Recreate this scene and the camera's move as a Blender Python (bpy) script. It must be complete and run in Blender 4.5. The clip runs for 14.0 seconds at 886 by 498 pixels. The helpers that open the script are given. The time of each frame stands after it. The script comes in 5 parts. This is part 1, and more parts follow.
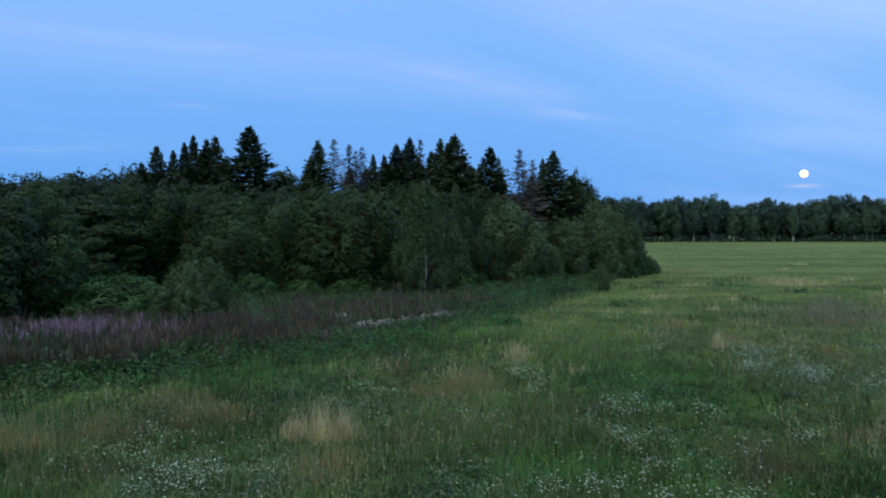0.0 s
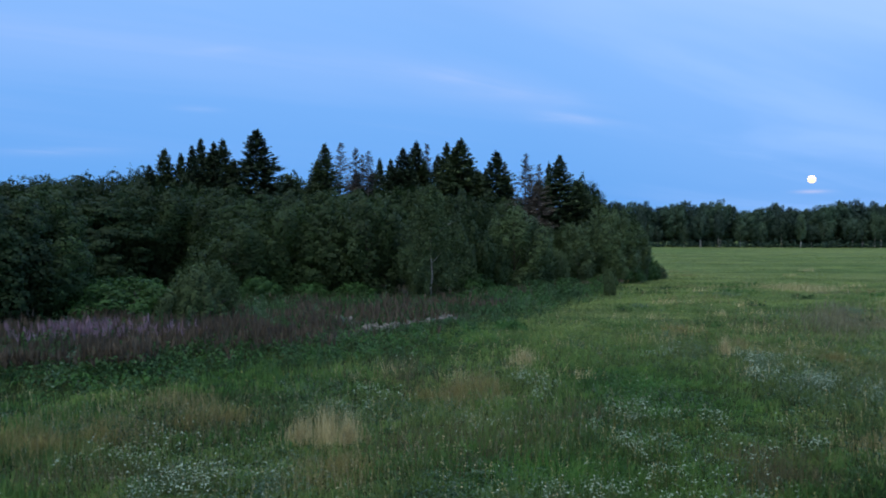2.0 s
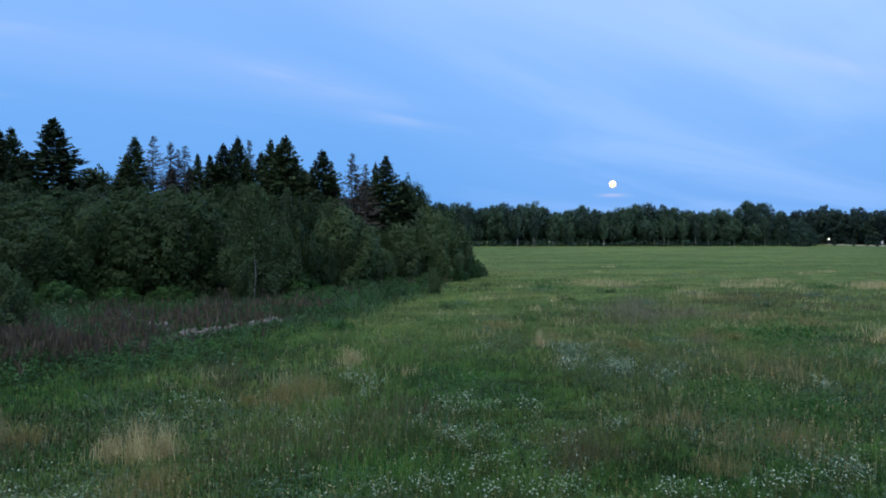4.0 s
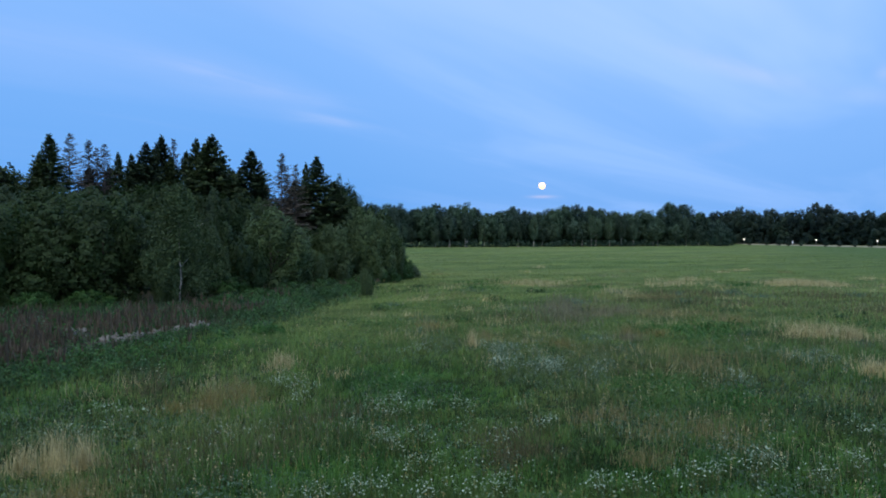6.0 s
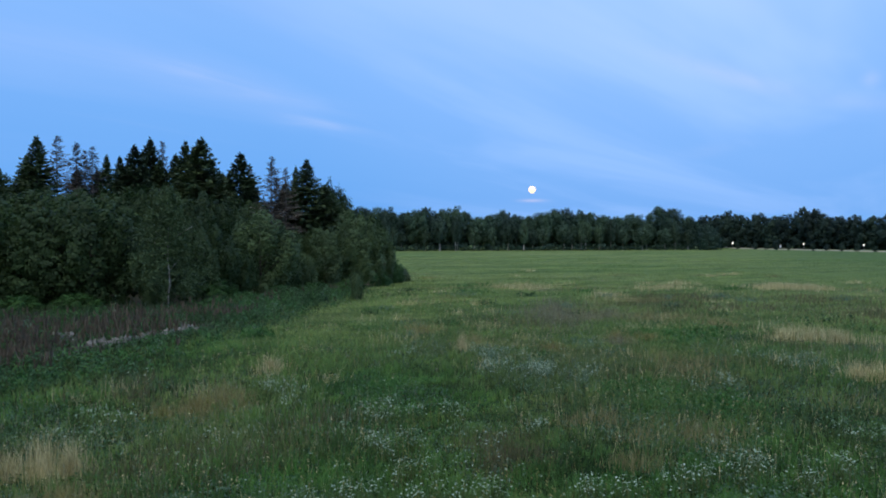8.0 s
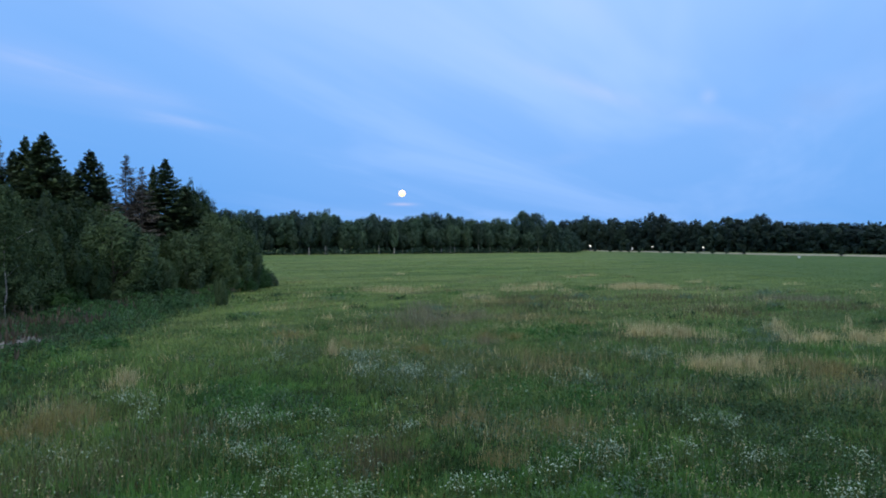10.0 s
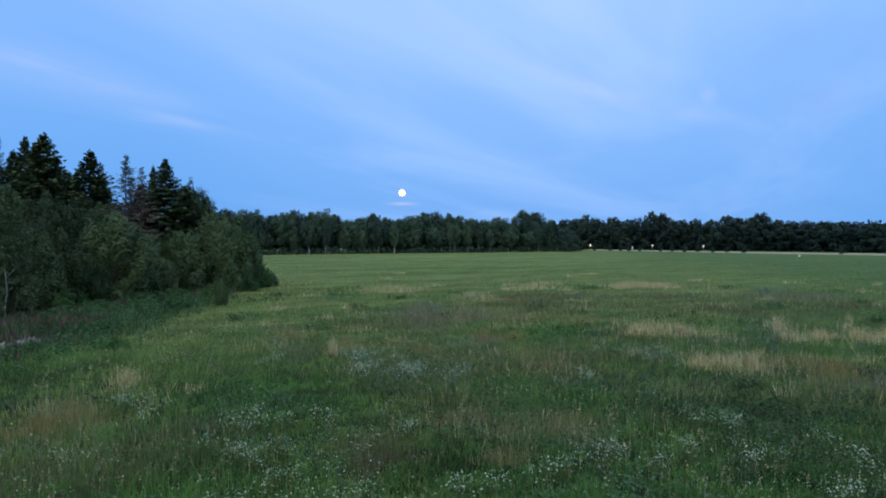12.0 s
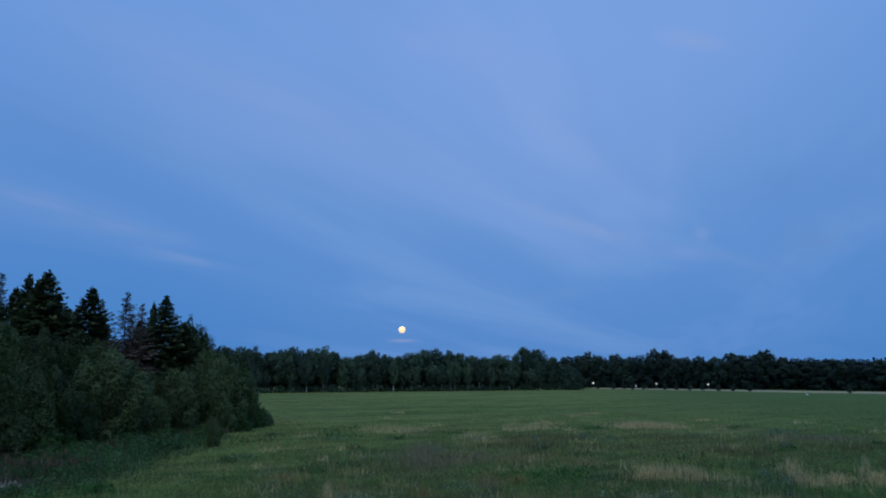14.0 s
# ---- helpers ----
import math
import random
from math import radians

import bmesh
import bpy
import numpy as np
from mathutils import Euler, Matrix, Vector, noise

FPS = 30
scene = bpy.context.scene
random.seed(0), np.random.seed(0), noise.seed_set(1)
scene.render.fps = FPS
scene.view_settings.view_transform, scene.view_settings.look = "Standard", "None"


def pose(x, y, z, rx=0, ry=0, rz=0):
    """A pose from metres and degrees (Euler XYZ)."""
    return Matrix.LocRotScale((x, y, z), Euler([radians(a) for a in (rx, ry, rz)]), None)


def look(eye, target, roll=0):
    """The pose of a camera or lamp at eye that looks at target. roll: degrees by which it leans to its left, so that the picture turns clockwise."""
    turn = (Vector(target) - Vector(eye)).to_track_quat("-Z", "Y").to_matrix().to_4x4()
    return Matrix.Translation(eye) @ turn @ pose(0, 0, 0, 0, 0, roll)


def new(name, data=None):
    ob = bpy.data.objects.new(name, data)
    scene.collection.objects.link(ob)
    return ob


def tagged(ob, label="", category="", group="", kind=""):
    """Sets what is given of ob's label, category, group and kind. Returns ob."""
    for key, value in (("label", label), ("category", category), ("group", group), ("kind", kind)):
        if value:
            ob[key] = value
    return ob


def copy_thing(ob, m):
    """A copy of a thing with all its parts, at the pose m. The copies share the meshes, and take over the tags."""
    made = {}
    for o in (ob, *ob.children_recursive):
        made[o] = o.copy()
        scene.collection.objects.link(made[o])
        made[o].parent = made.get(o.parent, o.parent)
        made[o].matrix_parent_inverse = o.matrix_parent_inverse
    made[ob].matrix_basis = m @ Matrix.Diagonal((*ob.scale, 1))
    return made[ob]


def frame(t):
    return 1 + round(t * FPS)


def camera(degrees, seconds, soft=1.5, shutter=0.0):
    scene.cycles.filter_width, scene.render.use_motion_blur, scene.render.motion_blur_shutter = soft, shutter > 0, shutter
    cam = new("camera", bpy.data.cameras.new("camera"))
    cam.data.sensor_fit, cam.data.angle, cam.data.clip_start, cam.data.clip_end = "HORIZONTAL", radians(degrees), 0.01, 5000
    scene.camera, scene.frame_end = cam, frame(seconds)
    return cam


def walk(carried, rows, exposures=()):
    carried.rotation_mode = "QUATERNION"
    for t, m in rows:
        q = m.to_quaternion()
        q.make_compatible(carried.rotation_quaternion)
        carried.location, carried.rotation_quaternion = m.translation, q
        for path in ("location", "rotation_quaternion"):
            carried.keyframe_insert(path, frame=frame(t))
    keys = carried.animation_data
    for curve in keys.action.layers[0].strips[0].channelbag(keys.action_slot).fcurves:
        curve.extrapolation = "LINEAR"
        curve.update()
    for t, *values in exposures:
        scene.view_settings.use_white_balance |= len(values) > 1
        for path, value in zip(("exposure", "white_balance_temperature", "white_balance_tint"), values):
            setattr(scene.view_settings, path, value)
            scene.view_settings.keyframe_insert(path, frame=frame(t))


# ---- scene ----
# Camera: stands on a raised spot 4 m over the meadow and only turns.
EYE = 4.0
cam = camera(65.3, 14.0, soft=1.9, shutter=0.6)
TURNS = [
    (0.0, 0.0, -1.5, 0.09), (0.5, 1.27, -1.12, 0.0), (1.0, 1.03, -1.3, -0.06), (1.5, 0.95, -1.23, -0.04), (2.0, 0.5, -1.18, -0.21),
    (2.1, -0.61, -1.26, -0.18), (2.2, -3.27, -1.35, -0.16), (2.3, -6.91, -1.43, -0.13), (2.4, -10.59, -1.52, -0.11), (2.5, -13.13, -1.6, -0.09),
    (2.6, -13.73, -1.67, -0.18), (2.7, -13.4, -1.74, -0.28), (4.8, -13.95, -0.86, -0.13), (5.0, -13.75, -1.09, -0.12), (5.2, -13.81, -1.23, -0.22),
    (5.3, -15.1, -1.3, -0.28), (5.4, -17.4, -1.37, -0.33), (5.5, -20.67, -1.43, -0.38), (5.6, -21.29, -1.36, -0.31), (5.7, -19.63, -1.28, -0.23),
    (6.0, -19.38, -1.04, 0.0), (6.5, -20.22, -0.97, -0.09), (7.0, -20.21, -0.89, 0.07), (7.5, -20.11, -0.71, 0.17), (8.0, -20.19, -0.74, -0.09),
    (8.1, -20.74, -0.72, -0.03), (8.2, -22.69, -0.69, 0.04), (8.3, -25.95, -0.67, 0.1), (8.4, -28.48, -0.64, 0.17), (8.5, -31.44, -0.62, 0.23), (8.55, -32.0, -0.55, 0.2), (8.6, -31.6, -0.45, 0.1),
    (8.7, -30.67, -0.33, -0.05), (10.8, -31.1, -0.58, 0.14), (11.0, -31.12, -0.61, 0.16), (11.5, -30.88, -0.55, 0.02), (12.0, -30.89, -0.5, 0.15),
    (12.2, -30.86, -0.23, 0.2), (12.3, -30.84, 1.69, 0.22), (12.4, -30.82, 5.43, 0.25), (12.5, -30.81, 8.43, 0.27), (12.6, -30.78, 9.54, 0.24),
    (12.7, -30.75, 10.14, 0.21), (12.8, -30.72, 10.65, 0.18), (13.0, -30.67, 10.45, 0.11), (13.5, -30.68, 10.8, 0.12), (14.0, -30.89, 10.8, 0.13),
]
walk(cam, [(t, pose(0, 0, EYE, 90 + tilt, lean, turn)) for t, turn, tilt, lean in TURNS],
     exposures=[(0, 0.0, 6500, 10), (12.4, 0.0, 6500, 10), (13.0, -0.62, 5950, 10), (13.5, -0.88, 5700, 10), (14.0, -0.88, 5700, 10)])

# ---- world and light: dusk, sun just down behind the camera, full moon rising ahead ----
MOON = Vector((1152.0, 2211.1, 180.4))          # from the eye
WEST = Vector((-MOON.x, -MOON.y, 0)).normalized()

world = bpy.data.worlds.new("dusk_sky")
scene.world = world
world.use_nodes = True
wt = world.node_tree
wt.nodes.clear()


def wn(kind, **kw):
    n = wt.nodes.new(kind)
    for k, v in kw.items():
        if k == "op":
            n.operation = v
        elif k == "val":
            for i, q in enumerate(v):
                if q is not None:
                    n.inputs[i].default_value = q
    return n


def wmath(op, a, b=None, clamp=False):
    n = wt.nodes.new("ShaderNodeMath")
    n.operation = op
    n.use_clamp = clamp
    for i, q in enumerate((a, b)):
        if q is None:
            continue
        if isinstance(q, (int, float)):
            n.inputs[i].default_value = q
        else:
            wt.links.new(q, n.inputs[i])
    return n.outputs[0]


def ramp(tree, fac, stops, mode="LINEAR"):
    n = tree.nodes.new("ShaderNodeValToRGB")
    n.color_ramp.interpolation = mode
    els = n.color_ramp.elements
    while len(els) < len(stops):
        els.new(0.5)
    for e, (p, c) in zip(els, stops):
        e.position = p
        e.color = (*c, 1) if len(c) == 3 else c
    tree.links.new(fac, n.inputs[0])
    return n.outputs[0]


def wmix(fac, a, b, kind="MIX"):
    n = wt.nodes.new("ShaderNodeMix")
    n.data_type = "RGBA"
    n.blend_type = kind
    for q, i in ((fac, 0), (a, 6), (b, 7)):
        if isinstance(q, (int, float)):
            n.inputs[i].default_value = q
        elif isinstance(q, tuple):
            n.inputs[i].default_value = (*q, 1)
        else:
            wt.links.new(q, n.inputs[i])
    return n.outputs[2]


coord = wn("ShaderNodeTexCoord").outputs["Generated"]
sep = wn("ShaderNodeSeparateXYZ")
wt.links.new(coord, sep.inputs[0])
up = sep.outputs[2]
# clear blue, deepest low over the wood, paler towards the zenith
clear = ramp(wt, up, [(0.0, (0.150, 0.41, 0.88)), (0.06, (0.135, 0.395, 0.90)), (0.14, (0.165, 0.42, 0.92)),
                      (0.30, (0.235, 0.485, 0.98)), (0.45, (0.285, 0.55, 1.10)), (0.6, (0.265, 0.53, 1.08)), (1.0, (0.22, 0.43, 0.88))])
# thin high cloud on a flat layer, drawn out in streaks
flat = wmath("DIVIDE", 1.0, wmath("MAXIMUM", wmath("ADD", up, 0.07), 0.02))
layer = wn("ShaderNodeVectorMath", op="SCALE")
wt.links.new(coord, layer.inputs[0])
wt.links.new(flat, layer.inputs[3])


def streaks(bearing, stretch, scale, detail, shift):
    """Cloud drawn out along a bearing from north."""
    r = wn("ShaderNodeMapping")
    r.inputs["Rotation"].default_value = (0, 0, -radians(90 - bearing))
    wt.links.new(layer.outputs[0], r.inputs[0])
    m = wn("ShaderNodeMapping")
    m.inputs["Scale"].default_value = (stretch, 1, 0)
    m.inputs["Location"].default_value = shift
    wt.links.new(r.outputs[0], m.inputs[0])
    n = wn("ShaderNodeTexNoise")
    n.inputs["Scale"].default_value = scale
    n.inputs["Detail"].default_value = detail
    n.inputs["Roughness"].default_value = 0.55
    n.inputs["Distortion"].default_value = 0.6
    wt.links.new(m.outputs[0], n.inputs[0])
    return n.outputs[0]


veil = ramp(wt, streaks(60, 0.30, 0.75, 4, (2.3, 0.7, 0)), [(0.40, (0, 0, 0)), (0.68, (1, 1, 1))], "EASE")
wisp = ramp(wt, streaks(56, 0.20, 1.9, 6, (0.4, 3.1, 0)), [(0.50, (0, 0, 0)), (0.78, (1, 1, 1))], "EASE")
low = ramp(wt, up, [(0.07, (0, 0, 0)), (0.24, (1, 1, 1))])
sky = wmix(wmath("MULTIPLY", wmath("MULTIPLY", veil, low), 0.22), clear, (0.45, 0.62, 1.06))
sky = wmix(wmath("MULTIPLY", wmath("MULTIPLY", wisp, low), 0.10), sky, (0.55, 0.66, 1.0))
# the veil thickens in the south-east
south_east = wn("ShaderNodeVectorMath", op="DOT_PRODUCT")
wt.links.new(coord, south_east.inputs[0])
south_east.inputs[1].default_value = Vector((0.58, 0.71, 0.42)).normalized()
thick = ramp(wt, south_east.outputs["Value"], [(0.80, (0, 0, 0)), (0.99, (1, 1, 1))], "EASE")
sky = wmix(wmath("MULTIPLY", thick, wmath("ADD", wmath("MULTIPLY", veil, 0.34), 0.23)), sky, (0.43, 0.655, 1.13))
higher = wn("ShaderNodeVectorMath", op="DOT_PRODUCT")
wt.links.new(coord, higher.inputs[0])
higher.inputs[1].default_value = Vector((0.61, 0.61, 0.52)).normalized()
thick = ramp(wt, higher.outputs["Value"], [(0.93, (0, 0, 0)), (1.0, (1, 1, 1))], "EASE")
sky = wmix(wmath("MULTIPLY", thick, wmath("ADD", wmath("MULTIPLY", veil, 0.35), 0.30)), sky, (0.52, 0.73, 1.22))
# single wisps: middle, way along, half length, half breadth, density
WISPS = [
    (-0.3039, 0.9207, 0.2447, 0.9512, 0.2788, 0.1321, 0.036, 0.0049, 0.25),
    (0.0360, 0.9759, 0.2151, 0.9813, 0.0062, -0.1924, 0.089, 0.0074, 0.18),
    (0.1638, 0.9734, 0.1603, 0.9849, -0.1521, -0.0828, 0.056, 0.0041, 0.20),
    (-0.3369, 0.9266, 0.1672, 0.9402, 0.3407, 0.0063, 0.029, 0.0041, 0.15),
    (-0.4882, 0.8666, 0.1029, 0.8726, 0.4826, 0.0755, 0.072, 0.0049, 0.22),
    (0.6536, 0.7243, 0.2193, 0.7477, -0.5733, -0.3349, 0.091, 0.0114, 0.45),
    (0.7709, 0.6142, 0.1688, 0.6370, -0.7398, -0.2166, 0.047, 0.0098, 0.20),
    (0.7719, 0.6054, 0.1942, 0.6179, -0.7863, -0.0050, 0.010, 0.0098, 0.30),
    (0.1769, 0.9705, 0.1639, 0.9773, -0.1536, -0.1458, 0.059, 0.0049, 0.30),
    (0.0035, 0.9749, 0.2226, 0.9946, 0.0197, -0.1018, 0.032, 0.0082, 0.20),
    (0.1230, 0.9735, 0.1930, 0.9891, -0.1043, -0.1042, 0.094, 0.0114, 0.18),
    (0.7156, 0.5467, 0.4347, 0.6794, -0.6894, -0.2513, 0.039, 0.0098, 0.30),
    (0.4275, 0.7797, 0.4575, 0.8880, -0.2675, -0.3740, 0.017, 0.0114, 0.18),
    (0.8460, 0.5051, 0.1709, 0.4144, -0.8245, 0.3853, 0.080, 0.0245, 0.20),
    (0.6554, 0.7456, 0.1208, 0.7348, -0.6664, 0.1267, 0.039, 0.0082, 0.15),
    (0.2579, 0.8893, 0.3777, 0.9560, -0.1783, -0.2328, 0.260, 0.0450, 0.20),
    (0.4377, 0.7660, 0.4709, 0.8923, -0.3058, -0.3320, 0.240, 0.0400, 0.18),
    (0.0888, 0.8958, 0.4356, 0.9729, 0.0157, -0.2308, 0.200, 0.0300, 0.14),
    (0.7054, 0.5553, 0.4406, 0.7062, -0.6033, -0.3704, 0.045, 0.0120, 0.22),
    (0.6243, 0.7075, 0.3312, 0.7410, -0.4022, -0.5377, 0.100, 0.0200, 0.16),
    (-0.0080, 0.9759, 0.2180, 0.9877, 0.0418, -0.1507, 0.130, 0.0180, 0.14),
]
# thicker shreds that look darker than the sky behind
SHADED = [
    (0.8462, 0.5022, 0.1780, 0.5318, -0.8164, -0.2251, 0.035, 0.0160, 0.40, 1),
    (0.8142, 0.5218, 0.2546, 0.5180, -0.8509, 0.0875, 0.050, 0.0220, 0.28, 1),
    (0.8629, 0.4329, 0.2609, 0.1078, -0.6620, 0.7417, 0.050, 0.0250, 0.25, 1),
    (0.0399, 0.9529, 0.3007, 0.9938, -0.0066, -0.1108, 0.160, 0.0400, 0.20, 1),
]
fray = streaks(58, 0.4, 3.0, 5, (1.4, 0.1, 0))
fray = ramp(wt, fray, [(0.35, (0, 0, 0)), (0.65, (1, 1, 1))])


def along(v):
    n = wn("ShaderNodeVectorMath", op="DOT_PRODUCT")
    wt.links.new(coord, n.inputs[0])
    n.inputs[1].default_value = v
    return n.outputs["Value"]


for cx, cy, cz, ux, uy, uz, half, thin, dense, *shade in WISPS + SHADED:
    c, u = Vector((cx, cy, cz)), Vector((ux, uy, uz))
    w = c.cross(u).normalized()
    a = wmath("DIVIDE", wmath("SUBTRACT", along(u), c.dot(u)), half)
    b = wmath("DIVIDE", wmath("SUBTRACT", along(w), c.dot(w)), thin)
    e = wmath("POWER", 2.718, wmath("MULTIPLY", wmath("ADD", wmath("MULTIPLY", a, a), wmath("MULTIPLY", b, b)), -1.0))
    e = wmath("MULTIPLY", wmath("MULTIPLY", e, wmath("GREATER_THAN", along(c), 0.5)), dense * 0.75)
    e = wmath("MULTIPLY", e, wmath("ADD", wmath("MULTIPLY", fray, 0.7), 0.3))
    sky = wmix(e, sky, (0.62, 0.70, 1.0) if len(shade) == 0 else (0.20, 0.38, 0.78))
# a short thread of cloud under the moon, lit by it
mdir = MOON.normalized()
side = Vector((mdir.y, -mdir.x, 0)).normalized()


a = wmath("DIVIDE", along(side), 0.017)
b = wmath("DIVIDE", wmath("SUBTRACT", up, mdir.z - 0.0155), 0.0022)
thread = wmath("POWER", 2.718, wmath("MULTIPLY", wmath("ADD", wmath("MULTIPLY", a, a), wmath("MULTIPLY", b, b)), -1.0))
thread = wmath("MULTIPLY", thread, wmath("GREATER_THAN", along(mdir), 0.5))
sky = wmix(wmath("MULTIPLY", thread, 0.42), sky, (0.75, 0.70, 0.92))
# afterglow of the sun that has gone down in the west, behind
glow = wmath("MULTIPLY", wmath("POWER", wmath("MAXIMUM", wmath("MULTIPLY", wmath("ADD", along(WEST), 0.1), 0.909), 0.0), 1.6),
             wmath("SUBTRACT", 1.0, wmath("MULTIPLY", up, 0.6)))
sky = wmix(wmath("MULTIPLY", glow, 0.35, True), sky, (1.25, 1.0, 0.80))
nishita = wn("ShaderNodeTexSky")
nishita.sky_type = "NISHITA"
nishita.sun_disc = False
nishita.sun_elevation = radians(1.0)
nishita.sun_rotation = math.atan2(WEST.x, WEST.y)
nishita.ozone_density = 3.0
sky = wmix(0.03, sky, nishita.outputs[0], "ADD")
back = wn("ShaderNodeBackground")
back.inputs[1].default_value = 1.0
wt.links.new(sky, back.inputs[0])
out = wn("ShaderNodeOutputWorld")
wt.links.new(back.outputs[0], out.inputs[0])

# the western afterglow, broad and soft
lamp = bpy.data.lights.new("afterglow_sun", "SUN")
lamp.energy = 1.7
lamp.angle = radians(70)
lamp.color = (1.0, 0.92, 0.64)
sun = new("afterglow_sun", lamp)
sun.matrix_world = look(tuple(WEST * 100 + Vector((0, 0, 230))), (0, 0, 0))

# ---- materials ----


def mat_base(name, rough=0.8, spec=0.2):
    m = bpy.data.materials.new(name)
    m.use_nodes = True
    t = m.node_tree
    p = t.nodes["Principled BSDF"]
    p.inputs["Roughness"].default_value = rough
    p.inputs["Specular IOR Level"].default_value = spec
    return m, t, p


def nd(t, kind, **ins):
    n = t.nodes.new(kind)
    for k, v in ins.items():
        n.inputs[k.replace("_", " ")].default_value = v
    return n


def place_noise(t, scale, detail=3.0, rough=0.55, flat=True, stretch=(1, 1, 1), shift=(0, 0, 0)):
    """Noise by place on the ground, in metres."""
    g = t.nodes.new("ShaderNodeNewGeometry")
    m = t.nodes.new("ShaderNodeMapping")
    m.inputs["Scale"].default_value = (stretch[0], stretch[1], 0 if flat else stretch[2])
    m.inputs["Location"].default_value = shift
    t.links.new(g.outputs["Position"], m.inputs[0])
    n = nd(t, "ShaderNodeTexNoise", Scale=scale, Detail=detail, Roughness=rough)
    t.links.new(m.outputs[0], n.inputs[0])
    return n.outputs[0]


def mixc(t, fac, a, b, kind="MIX"):
    n = t.nodes.new("ShaderNodeMix")
    n.data_type = "RGBA"
    n.blend_type = kind
    for q, i in ((fac, 0), (a, 6), (b, 7)):
        if isinstance(q, (int, float)):
            n.inputs[i].default_value = q
        elif isinstance(q, tuple):
            n.inputs[i].default_value = (*q, 1)
        else:
            t.links.new(q, n.inputs[i])
    return n.outputs[2]


def bump(t, p, height, strength, dist):
    b = nd(t, "ShaderNodeBump", Strength=strength, Distance=dist)
    t.links.new(height, b.inputs["Height"])
    t.links.new(b.outputs[0], p.inputs["Normal"])


def leafy(name, dark, mid, light, through_light=0.18, patch=None, patch_scale=0.12, rough=0.65, even=0.0, vary=1.0, clump=0.0):
    """Leaves or blades: each one its own shade, with broad patches, a little light coming through."""
    m, t, p = mat_base(name, rough, 0.25)
    g = t.nodes.new("ShaderNodeNewGeometry")
    dark, light = [tuple(q + (w - q) * even for q, w in zip(c, mid)) for c in (dark, light)]
    col = ramp(t, g.outputs["Random Per Island"], [(0.0, dark), (0.55, mid), (1.0, light)])
    if patch:
        f = ramp(t, place_noise(t, patch_scale), [(0.42, (0, 0, 0)), (0.62, (1, 1, 1))])
        col = mixc(t, f, col, patch)
    if clump:
        soft_ = place_noise(t, clump, 2, 0.5, False)
        col = mixc(t, 1.0, col, ramp(t, soft_, [(0.3, (0.72, 0.74, 0.76)), (0.7, (1.30, 1.26, 1.18))]), "MULTIPLY")
    oi = t.nodes.new("ShaderNodeObjectInfo")
    tone = ramp(t, oi.outputs["Random"], [(0.0, tuple(1 - vary * q for q in (0.38, 0.34, 0.30))), (1.0, tuple(1 + vary * q for q in (0.38, 0.30, 0.12)))])
    col = mixc(t, 1.0, col, tone, "MULTIPLY")
    t.links.new(col, p.inputs["Base Color"])
    tr = t.nodes.new("ShaderNodeBsdfTranslucent")
    t.links.new(col, tr.inputs[0])
    mx = t.nodes.new("ShaderNodeMixShader")
    mx.inputs[0].default_value = through_light
    t.links.new(p.outputs[0], mx.inputs[1])
    t.links.new(tr.outputs[0], mx.inputs[2])
    t.links.new(mx.outputs[0], t.nodes["Material Output"].inputs[0])
    return m


def bark(name, a, b, scale=3.0):
    m, t, p = mat_base(name, 0.9, 0.1)
    n = place_noise(t, scale, 5, 0.7, False, (1, 1, 0.25))
    t.links.new(ramp(t, n, [(0.35, a), (0.65, b)]), p.inputs["Base Color"])
    bump(t, p, n, 0.6, 0.03)
    return m


